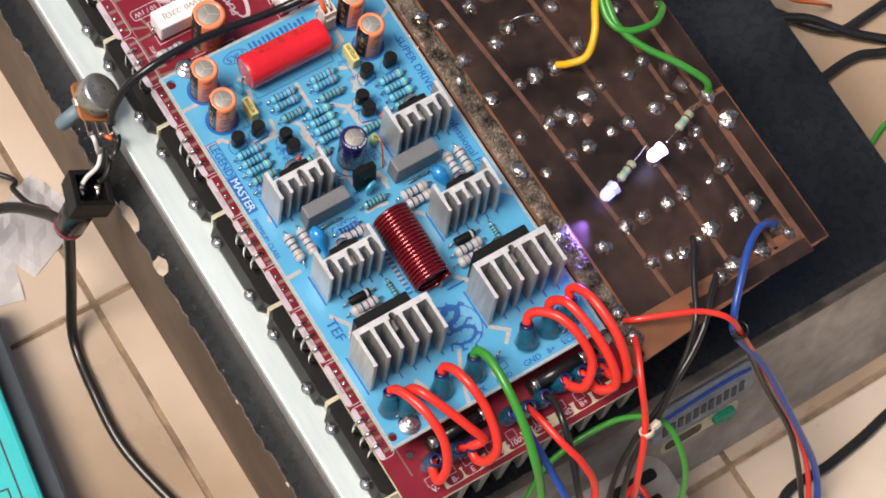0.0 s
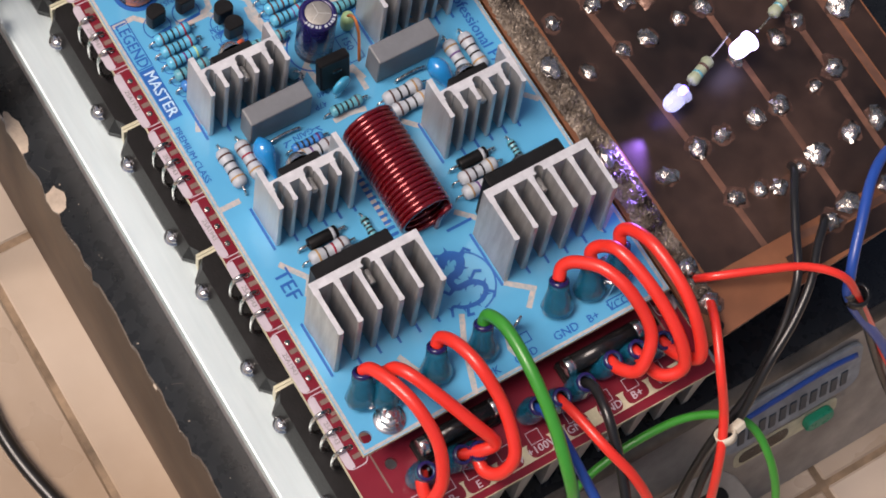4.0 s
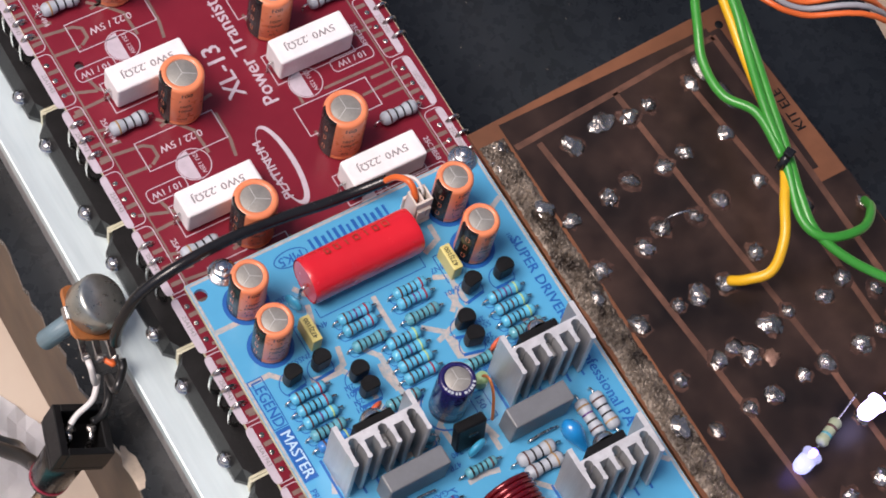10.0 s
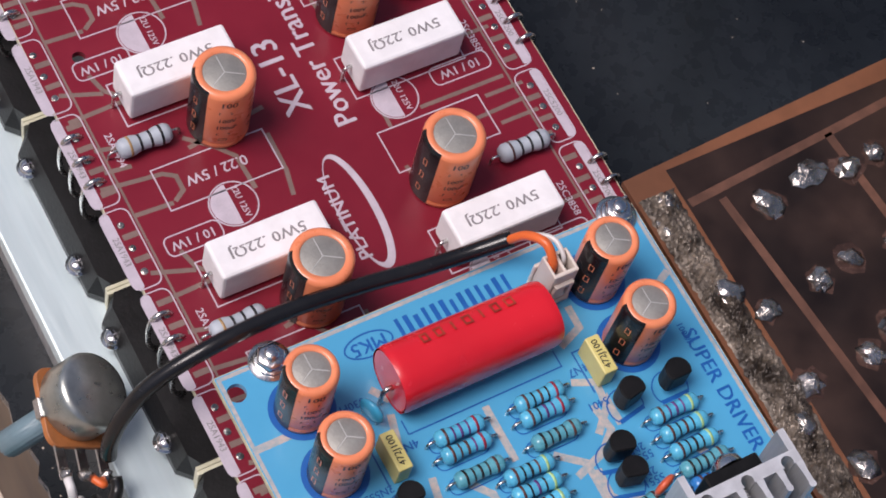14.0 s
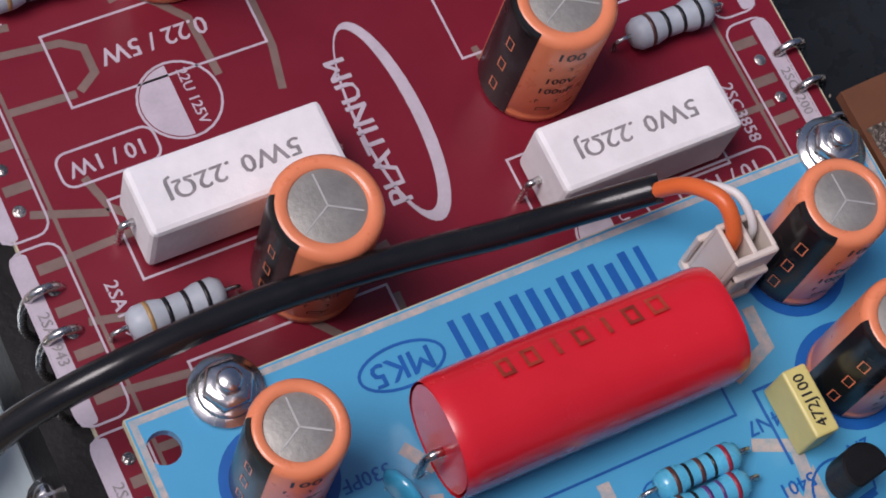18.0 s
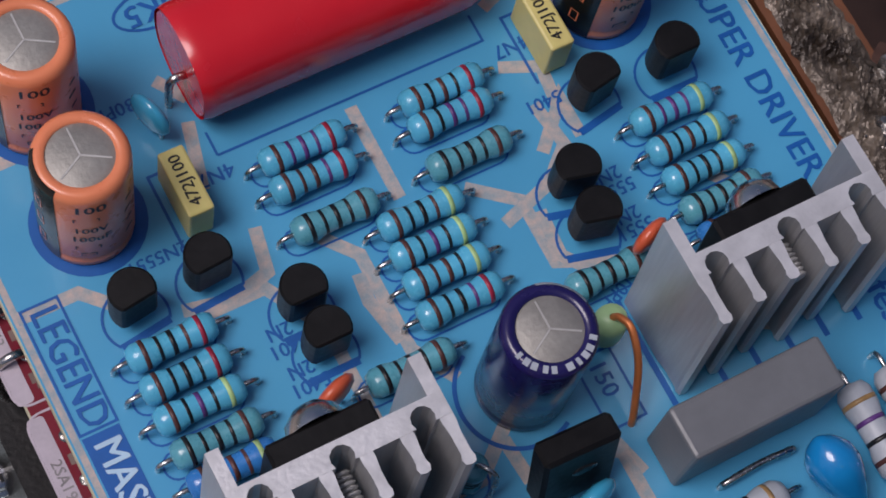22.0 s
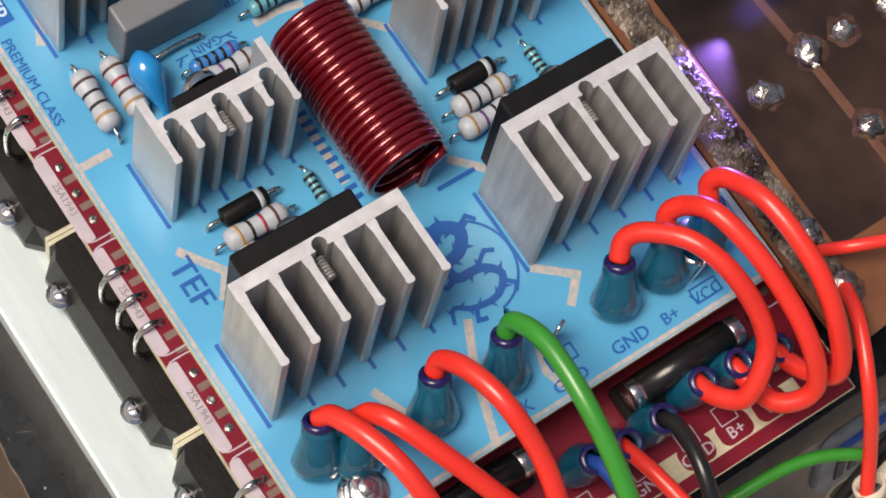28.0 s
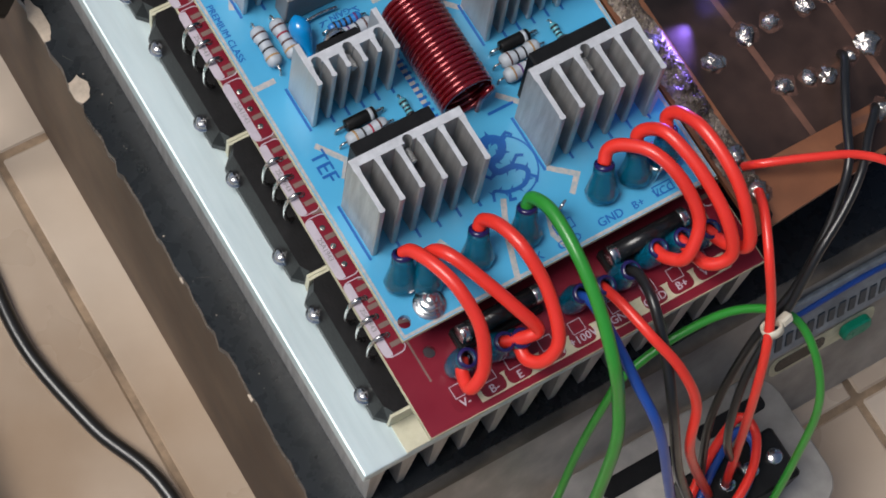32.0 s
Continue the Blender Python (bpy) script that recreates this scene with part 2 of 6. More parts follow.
    led_on=surf("lit_white_led", (0.62, 0.56, 1.0), 0.2, var=0.02, scale=300, emit=4.0),
    led_blue=surf("lit_blue_violet_led", (0.22, 0.16, 1.0), 0.15, var=0.05, scale=300, emit=6.0),
    led_clear=surf("clear_lit_resin", (0.55, 0.58, 1.0), 0.08, var=0.02, scale=300, trans=0.7, emit=0.6),
    tie=surf("cream_cable_tie", (0.62, 0.57, 0.46), 0.5, var=0.06, scale=300),
)


# ---- shapes, in millimetres ----
def join(*parts):
    out = bmesh.new()
    for p in parts:
        me = bpy.data.meshes.new("tmp")
        p.to_mesh(me)
        p.free()
        out.from_mesh(me)
        bpy.data.meshes.remove(me)
    return out


def moved(bm, m):
    bmesh.ops.transform(bm, matrix=m, verts=bm.verts)
    return bm


def bx(x0, y0, z0, x1, y1, z1, bev=0.0, seg=1):
    bm = bmesh.new()
    bmesh.ops.create_cube(bm, size=1)
    for v in bm.verts:
        v.co = Vector((x0 if v.co.x < 0 else x1, y0 if v.co.y < 0 else y1, z0 if v.co.z < 0 else z1))
    if bev:
        bmesh.ops.bevel(bm, geom=list(bm.edges), offset=bev, segments=seg, affect="EDGES", profile=0.5)
    return bm


def lathe(profile, seg=20, axis="z"):
    """A turned body from (radius, height) pairs."""
    bm = bmesh.new()
    rings = []
    for r, h in profile:
        if r < 1e-6:
            rings.append([bm.verts.new((0, 0, h))])
        else:
            rings.append([bm.verts.new((r * math.cos(2 * math.pi * k / seg), r * math.sin(2 * math.pi * k / seg), h)) for k in range(seg)])
    for a, b in zip(rings, rings[1:]):
        for k in range(seg):
            q = [a[k % len(a)], a[(k + 1) % len(a)], b[(k + 1) % len(b)], b[k % len(b)]]
            q = list(dict.fromkeys(q))
            if len(q) > 2:
                bm.faces.new(q)
    bmesh.ops.recalc_face_normals(bm, faces=bm.faces)
    if axis == "x":
        moved(bm, Matrix.Rotation(radians(90), 4, "Y"))
    if axis == "y":
        moved(bm, Matrix.Rotation(radians(-90), 4, "X"))
    for f in bm.faces:
        f.smooth = True
    return bm


def smooth_path(pts, n=6):
    p = [Vector(q) for q in pts]
    p = [2 * p[0] - p[1]] + p + [2 * p[-1] - p[-2]]
    out = []
    for i in range(1, len(p) - 2):
        for k in range(n):
            t = k / n
            a, b, c, d = p[i - 1], p[i], p[i + 1], p[i + 2]
            out.append(0.5 * ((2 * b) + (c - a) * t + (2 * a - 5 * b + 4 * c - d) * t * t + (3 * b - a - 3 * c + d) * t ** 3))
    return out + [p[-2]]


def tube(pts, r, seg=10, n=6, ends=True):
    path = smooth_path(pts, n) if n > 1 else [Vector(q) for q in pts]
    bm = bmesh.new()
    rings, side = [], None
    for i, q in enumerate(path):
        d = (path[min(i + 1, len(path) - 1)] - path[max(i - 1, 0)]).normalized()
        if side is None:
            side = d.orthogonal().normalized()
        side = (side - d * side.dot(d)).normalized()
        up = d.cross(side)
        rings.append([bm.verts.new(q + r * (math.cos(2 * math.pi * k / seg) * side + math.sin(2 * math.pi * k / seg) * up)) for k in range(seg)])
    for a, b in zip(rings, rings[1:]):
        for k in range(seg):
            bm.faces.new((a[k], a[(k + 1) % seg], b[(k + 1) % seg], b[k])).smooth = True
    if ends:
        bm.faces.new(rings[0][::-1])
        bm.faces.new(rings[-1])
    return bm


def prism(poly, z0, z1, bev=0.0):
    bm = bmesh.new()
    a = [bm.verts.new((x, y, z0)) for x, y in poly]
    b = [bm.verts.new((x, y, z1)) for x, y in poly]
    n = len(poly)
    bm.faces.new(a[::-1])
    bm.faces.new(b)
    for k in range(n):
        bm.faces.new((a[k], a[(k + 1) % n], b[(k + 1) % n], b[k]))
    bmesh.ops.recalc_face_normals(bm, faces=bm.faces)
    if bev:
        bmesh.ops.bevel(bm, geom=list(bm.edges), offset=bev, segments=1, affect="EDGES")
    return bm


def plate(x0, y0, x1, y1, z0, z1, holes=()):
    """A board with round holes through it."""
    bm = bmesh.new()
    loops = [[(x0, y0), (x1, y0), (x1, y1), (x0, y1)]]
    loops += [[(x + r * math.cos(a * math.pi / 10), y + r * math.sin(a * math.pi / 10)) for a in range(20)] for x, y, r in holes]
    edges = []
    for lp in loops:
        vs = [bm.verts.new((x, y, z1)) for x, y in lp]
        edges += [bm.edges.new((vs[k], vs[(k + 1) % len(vs)])) for k in range(len(vs))]
    bmesh.ops.triangle_fill(bm, use_beauty=True, edges=edges)
    got = bmesh.ops.extrude_face_region(bm, geom=list(bm.faces))
    for v in [g for g in got["geom"] if isinstance(g, bmesh.types.BMVert)]:
        v.co.z = z0
    bmesh.ops.recalc_face_normals(bm, faces=bm.faces)
    return bm


def flat(poly, z):
    bm = bmesh.new()
    bm.faces.new([bm.verts.new((x, y, z)) for x, y in poly])
    bm.normal_update()
    if bm.faces and list(bm.faces)[0].normal.z < 0:
        bmesh.ops.reverse_faces(bm, faces=bm.faces)
    return bm


def stripe(pts, w, z, closed=False):
    """A flat line of width w through the points."""
    bm = bmesh.new()
    p = [Vector(q) for q in pts]
    n = len(p)
    lo, hi = [], []
    for i in range(n):
        a = p[i - 1] if (i or closed) else p[i]
        b = p[(i + 1) % n] if (i < n - 1 or closed) else p[i]
        d1, d2 = (p[i] - a), (b - p[i])
        d1 = d1.normalized() if d1.length > 1e-6 else d2.normalized()
        d2 = d2.normalized() if d2.length > 1e-6 else d1
        t = (d1 + d2).normalized() if (d1 + d2).length > 1e-3 else d1
        nrm = Vector((-t.y, t.x))
        k = w / 2 / max(0.4, nrm.dot(Vector((-d1.y, d1.x))))
        lo.append(bm.verts.new((*(p[i] - nrm * k), z)))
        hi.append(bm.verts.new((*(p[i] + nrm * k), z)))
    for i in range(n if closed else n - 1):
        j = (i + 1) % n
        bm.faces.new((lo[i], lo[j], hi[j], hi[i]))
    bmesh.ops.recalc_face_normals(bm, faces=bm.faces)
    for f in bm.faces:
        if f.normal.z < 0:
            f.normal_flip()
    return bm


def ring_pts(cx, cy, r, n=28, a0=0.0, a1=360.0, ry=None):
    return [(cx + r * math.cos(radians(a0 + (a1 - a0) * k / n)), cy + (ry or r) * math.sin(radians(a0 + (a1 - a0) * k / n))) for k in range(n + (a1 - a0 < 359))]


def rrect(x0, y0, x1, y1, r, n=4):
    out = []
    for cx, cy, a in ((x1 - r, y1 - r, 0), (x0 + r, y1 - r, 90), (x0 + r, y0 + r, 180), (x1 - r, y0 + r, 270)):
        out += [(cx + r * math.cos(radians(a + 90 * k / n)), cy + r * math.sin(radians(a + 90 * k / n))) for k in range(n + 1)]
    return out


def lumpy(r, h, seed, n=10):
    """A small uneven blob of solder standing on z = 0."""
    rnd = random.Random(seed)
    bm = bmesh.new()
    bmesh.ops.create_icosphere(bm, subdivisions=2, radius=1)
    for v in bm.verts:
        k = 1 + rnd.uniform(-0.30, 0.26)
        v.co = Vector((v.co.x * r * k, v.co.y * r * k * 0.9, max(-0.1, h * (0.75 * v.co.z + 0.5 * max(0.0, v.co.z) ** 6) * k)))
    for f in bm.faces:
        f.smooth = rnd.random() < 0.6
    return bm


def part(name, bm, material, parent, label=""):
    """One mesh object under a thing or a part; the shape is in millimetres in the thing's own frame."""
    bmesh.ops.scale(bm, vec=(0.001, 0.001, 0.001), verts=bm.verts)
    me = bpy.data.meshes.new(name)
    bm.to_mesh(me)
    bm.free()
    me.materials.append(M[material])
    ob = new(name, me)
    ob.parent = parent
    if label:
        tagged(ob, label)
    return ob


def place(x, y, z=0.0, rz=0.0, rx=0.0, ry=0.0):
    return pose(*mm(x, y, z), rx, ry, rz)


def thing(name, x, y, z, label, category, group="", rz=0.0, kind=""):
    ob = new(name)
    ob.empty_display_size = 0.005
    ob.matrix_world = place(x, y, z, rz)
    return tagged(ob, label, category, group, kind)


letters = {}


def lettering(body, x, y, z, size, turn, material, parent, name="lettering", squeeze=1.0, tilt=None):
    """Printed words lying flat; size is the height of a capital in millimetres, (x, y) the middle."""
    if body not in letters:
        c = bpy.data.curves.new("word", "FONT")
        c.body, c.align_x, c.align_y, c.resolution_u = body, "CENTER", "CENTER", 2
        o = bpy.data.objects.new("word", c)
        scene.collection.objects.link(o)
        bpy.context.view_layer.update()
        letters[body] = bpy.data.meshes.new_from_object(o.evaluated_get(bpy.context.evaluated_depsgraph_get()))
        bpy.data.objects.remove(o)
        bpy.data.curves.remove(c)
    bm = bmesh.new()
    bm.from_mesh(letters[body])
    # a second strike beside the first makes the print bold
    bmesh.ops.translate(bm, vec=(0.035, 0.012, 0.003), verts=bm.verts)
    bm.from_mesh(letters[body])
    k = size / 0.70
    m = tilt if tilt is not None else Matrix.Translation((x, y, z)) @ Matrix.Rotation(radians(turn), 4, "Z")
    moved(bm, m @ Matrix.Diagonal((k * squeeze, k, k, 1)))
    return part(name, bm, material, parent)


# ---- floor ----
floor = part("floor", bx(-4000, -4000, -152, 4000, 4000, -150.6), "grout", None)
floor.matrix_world = place(0, 0, 0)
tagged(floor, "cream ceramic tile floor with dirty brown joints", "floor", kind="structure")
TILE = bpy.data.meshes.new("tile")
tb = bx(-98.9, -98.9, -1.5, 98.9, 98.9, 0.6, 0.8)
bmesh.ops.scale(tb, vec=(0.001,) * 3, verts=tb.verts)
tb.to_mesh(TILE)
tb.free()
TILE.materials.append(M["tile"])
for i in range(-6, 8):
    for j in range(-6, 8):
        t = new("tile", TILE)
        t.parent = floor
        t.location = ((60 + 200 * i) * 0.001, (50 + 200 * j) * 0.001, (-150.6 + 0.15 * ((i * 7 + j * 3) % 3)) * 0.001)
# the tiles farther off
far, quads = [], []
for i in range(-19, 20):
    for j in range(-19, 20):
        if not (-6 <= i < 8 and -6 <= j < 8):
            cx, cy, n = 0.06 + 0.2 * i, 0.05 + 0.2 * j, len(far)
            for r, z in ((0.0989, -0.1512), (0.0989, -0.1504), (0.0981, -0.1500)):
                far += [(cx - r, cy - r, z), (cx + r, cy - r, z), (cx + r, cy + r, z), (cx - r, cy + r, z)]
            for k in range(4):
                m = (k + 1) % 4
                quads += [(n + k, n + m, n + 4 + m, n + 4 + k), (n + 4 + k, n + 4 + m, n + 8 + m, n + 8 + k)]
            quads.append((n + 8, n + 9, n + 10, n + 11))
me = bpy.data.meshes.new("tile_field")
me.from_pydata(far, [], quads)
me.materials.append(M["tile"])
field = new("tile_field", me)
field.parent = floor
tagged(field, "cream ceramic tiles farther off", kind="stuff")


# ---- dark chassis ----
rnd = random.Random(4)
chassis = thing("equipment_case", 0, 0, 0, "dark slate painted metal case with chipped edges standing on the tiles", "case")
edge = [(261, -20), (263, 120), (290, 330), (-24, 330)]
y = 330.0
while y > -18:
    y -= rnd.uniform(2.0, 5.0)
    edge.append((-24.0 + rnd.uniform(-0.5, 0.5) - (0.9 if rnd.random() < 0.12 else 0), y))
edge += [(-23, -21)]
part("top_panel", prism(edge, -70.5, -67), "slab", chassis)
part("side_panel", bx(-22.8, -19, -149.4, -20, 328, -70.5, 0.3), "slab_side", chassis, "worn brown-grey side panel")
part("side_panel", bx(258, -19, -149.4, 261, 328, -70.5, 0.3), "slab_side", chassis, "worn brown-grey side panel")
part("back_panel", bx(-20, 325, -149.4, 258, 328, -70.5), "slab_side", chassis)
slab_front = prism([(-20, -78), (-43, -149.4), (-40, -149.4), (-17, -78)], -20, 258)
moved(slab_front, Matrix(((0, 0, 1, 0), (1, 0, 0, 0), (0, 1, 0, 0), (0, 0, 0, 1))))
front = part("front_panel", slab_front, "front_grey", chassis, "grimy grey sloping metal front panel")
part("front_rail", tube([(-22, -18.5, -73), (120, -19.0, -73), (262, -18.5, -73)], 5.0, 14, 4), "rail", chassis, "rounded dusty front edge")
SLOPE = Matrix(((1, 0, 0, 0), (0, 0.308, -0.951, -20), (0, 0.951, 0.308, -78), (0, 0, 0, 1)))
badge = part("name_plate", moved(prism(rrect(120, -33, 172, -10, 5), 0.0, 1.8, 0.4), SLOPE), "badge", front, "pale blue-grey name plate")
for k in range(11):
    part("raised_mark", moved(bx(125 + 3.9 * k, -29 + 0.4 * (k % 3), 1.75, 127.6 + 3.9 * k, -21.5 - 0.6 * (k % 2), 2.3, 0.2), SLOPE), "case_dark", badge)
part("blue_line", moved(tube([(122, -16, 1.9), (140, -14.2, 2.1), (158, -13.6, 2.1), (169, -15.5, 1.9)], 1.1, 8, 5), SLOPE), "wire_blue", badge, "raised blue line")
part("slot", moved(prism(rrect(128, -45, 147, -39, 2.5), 0.0, 0.25), SLOPE), "black_gloss", front, "dark oblong slot")
part("slot_rim", moved(prism(rrect(126, -46.5, 166, -37.5, 3), 0.0, 0.12), SLOPE), "fibre", front, "dirty cream recess")
part("push_button", moved(prism(rrect(152, -44.5, 163, -38.5, 2.6), 0.1, 3.2, 0.6), SLOPE), "button_green", front, "small green push button")
for cx, cy, rx, ry in ((-22.6, 147, 2.4, 8.0), (-22.4, 123, 3.6, 4.6), (-24.7, 60, 0.5, 1.0), (-24.7, 22, 0.6, 1.2)):
    poly = [(max(-24.9, cx + rx * rnd.uniform(0.6, 1.1) * math.cos(a * 0.4)), cy + ry * rnd.uniform(0.7, 1.1) * math.sin(a * 0.4)) for a in range(16)]
    part("paint_chip", prism(poly, -68, -66.94), "chip_mat", chassis, "pale chip in the dark paint")

specks = bmesh.new()
for k in range(70):
    cx, cy, r = (rnd.uniform(-23, -16.5), rnd.uniform(-15, 200), rnd.uniform(0.08, 0.3)) if k < 30 else (rnd.uniform(112, 258), rnd.uniform(176, 320), rnd.uniform(0.1, 0.4))
    a, q = rnd.uniform(0, 3), rnd.uniform(0.3, 1.0) if k % 5 else 0.08
    s = 1.0 if k % 5 else 8.0
    specks.faces.new([specks.verts.new((cx + s * r * math.cos(b) * math.cos(a) - q * r * math.sin(b) * math.sin(a), cy + s * r * math.cos(b) * math.sin(a) + q * r * math.sin(b) * math.cos(a), -66.97)) for b in (0, 1.1, 2.2, 3.3, 4.4, 5.4)])
tagged(part("scratches", specks, "chip_mat", chassis, "pale specks and scratches in the paint"), kind="stuff")

# bracket with a terminal block at the front of the case
bracket = thing("metal_bracket", 0, 0, 0, "grimy grey sheet metal bracket in front of the dark case", "bracket")
part("plate", prism(rrect(42, -76, 122, -32, 9), -112, -110, 0.4), "front_grey", bracket)
part("slot", prism(rrect(58, -44, 84, -38, 2.5), -110, -109.7), "black", bracket, "dark oblong slot")
part("slot", prism(rrect(92, -43, 116, -38, 2), -110, -109.7), "black", bracket, "dark oblong slot")
part("post", bx(60, -50, -149.4, 66, -44, -112), "front_grey", bracket)
part("post", bx(108, -50, -149.4, 114, -44, -112), "front_grey", bracket)
block = thing("terminal_block", 0, 0, 0, "black plastic terminal block with screw clamps on the bracket", "connector")
part("body", bx(74, -66, -110, 108, -50, -96, 0.8), "black", block)
for k in range(4):
    part("clamp_screw", moved(lathe([(0, 1.2), (2.2, 1.2), (2.6, 0.6), (2.6, 0)], 12), Matrix.Translation((78.5 + 8.3 * k, -58, -96))), "steel", block)


# ---- heat sink ----
sink = thing("heat_sink", 0, 0, 0, "bright milled aluminium heat sink with tapered fins on the dark case", "heat sink")
part("base_plate", bx(-15.5, -17.5, -42, 108, 292, -37, 0.5, 2), "plate", sink)
for k in range(13):
    x = -11 + 9.6 * k
    p = [(x - 2.3, -42), (x + 2.3, -42), (x + 1.0, -66.8), (x - 1.0, -66.8)]
    f = prism(p, 0, 1)
    for v in f.verts:
        v.co = Vector((v.co.x, -17.3 + v.co.z * 309, v.co.y))
    bmesh.ops.recalc_face_normals(f, faces=f.faces)
    part("fin", f, "alu_dull", sink)
part("insulator", bx(-3, -17.3, -37, 8, -8, -36.2), "paste", sink, "milky yellow insulating strip")

# ---- power transistors along the edge of the heat sink ----
PITCH = 42.3


def power_transistor(x, y, mirror):
    o = thing("power_transistor", x, y, -37, "black power transistor bolted flat on the aluminium heat sink", "transistor", "power transistors along the heat sink")
    part("insulating_pad", bx(3.2, -20.6, 0.02, 16, 20.6, 0.35), "paste", o, "milky yellow thermal pad")
    # moulded body with a sloping outer side, cut corners
    body, rings = bmesh.new(), []
    for yy, cut in ((-20.2, 2.8), (-17.4, 0.0), (17.4, 0.0), (20.2, 2.8)):
        rings.append([body.verts.new(p) for p in ((0.5 + cut, yy, 0.4), (0.5 + cut, yy, 2.6), (2.6 + 0.6 * cut, yy, 8.6), (13.8, yy, 8.8), (13.8, yy, 0.4))])
    for a, b in zip(rings, rings[1:]):
        for k in range(5):
            body.faces.new((a[k], a[(k + 1) % 5], b[(k + 1) % 5], b[k]))
    body.faces.new(rings[0])
    body.faces.new(rings[-1][::-1])
    bmesh.ops.recalc_face_normals(body, faces=body.faces)
    part("body", body, "resin", o)
    for e in (-1, 1):
        part("end_plate", bx(3.0, e * 20.66 - 0.44, 0.4, 14, e * 20.66 + 0.44, 8.2, 0.12), "paste", o, "milky translucent end strip")
    for yy in (-11.6, 12.9):
        b = part("bolt", join(moved(lathe([(0, 8.2), (1.0, 8.15), (1.7, 7.8), (2.0, 7.2), (2.0, 6.8), (2.6, 6.8), (2.6, 6.3), (0, 6.3)], 16), Matrix.Translation((1.0, yy, -2.6))), moved(bx(-1.3, -0.22, 8.1, 1.3, 0.22, 8.45), Matrix.Translation((1.0, yy, -2.6)))), "steel", o, "zinc plated cross-head bolt with washer")
        part("recess", moved(bx(-0.22, -1.2, 8.2, 0.22, 1.2, 8.42), Matrix.Translation((1.0, yy, -2.6))), "black", b)
    for yy in (-5.45, 0, 5.45):
        part("lead", tube([(7.6, yy, 8.4), (5.8, yy, 10.4), (4.7, yy, 14), (4.5, yy, 20), (5.2, yy, 23.6), (6.6, yy, 24.9), (8.2, yy, 24.5), (9.2, yy, 23.0)], 0.58, 8, 4), "tin", o)
    o.matrix_world = place(x, y, -37, 180 if mirror else 0)
    return o


pt = power_transistor(-6.8, 12.0, False)
for k in range(1, 7):
    copy_thing(pt, place(-6.8 + 0.25 * k, 12.0 + PITCH * k, -37))
for k in range(0, 7):
    copy_thing(pt, place(104.6 + 0.25 * k, 12.0 + PITCH * k - 4, -37, 180))

# ---- maroon output board ----
RED_TURN = -0.6
red = thing("power_board", 0, 0, -13.6, "maroon circuit board with lilac print above the heat sink", "circuit board", rz=RED_TURN)
part("board", plate(-1.4, -21.4, 97.6, 300, -1.6, 0, [(9.3, -2.1, 1.6), (90, -2.1, 1.6), (8.1, 246.2, 1.4)]), "mask_red", red)
part("edge", bx(-1.55, -21.55, -1.58, 97.75, -21.41, -0.02), "fibre", red, "pale glass fibre edge")
part("edge", bx(-1.6, -21.55, -1.58, -1.41, 300, -0.02), "fibre", red, "pale glass fibre edge")
part("edge", bx(97.61, -21.55, -1.58, 97.8, 300, -0.02), "fibre", red, "pale glass fibre edge")
ZI = 0.05
RT = Matrix.Rotation(radians(-RED_TURN), 4, "Z")


def rl(x, y):
    v = RT @ Vector((x, y, 0))
    return v.x, v.y


def rline(pts, w, material="silk_white", closed=False, z=ZI):
    return part("printed_line" if material != "trace_red" else "track_gap", stripe([rl(*p) for p in pts], w, z, closed), material, red)


def rtext(body, x, y, size, turn, squeeze=1.0):
    a, b = rl(x, y)
    return lettering(body, a, b, ZI, size, turn - RED_TURN, "silk_white", red, squeeze=squeeze)


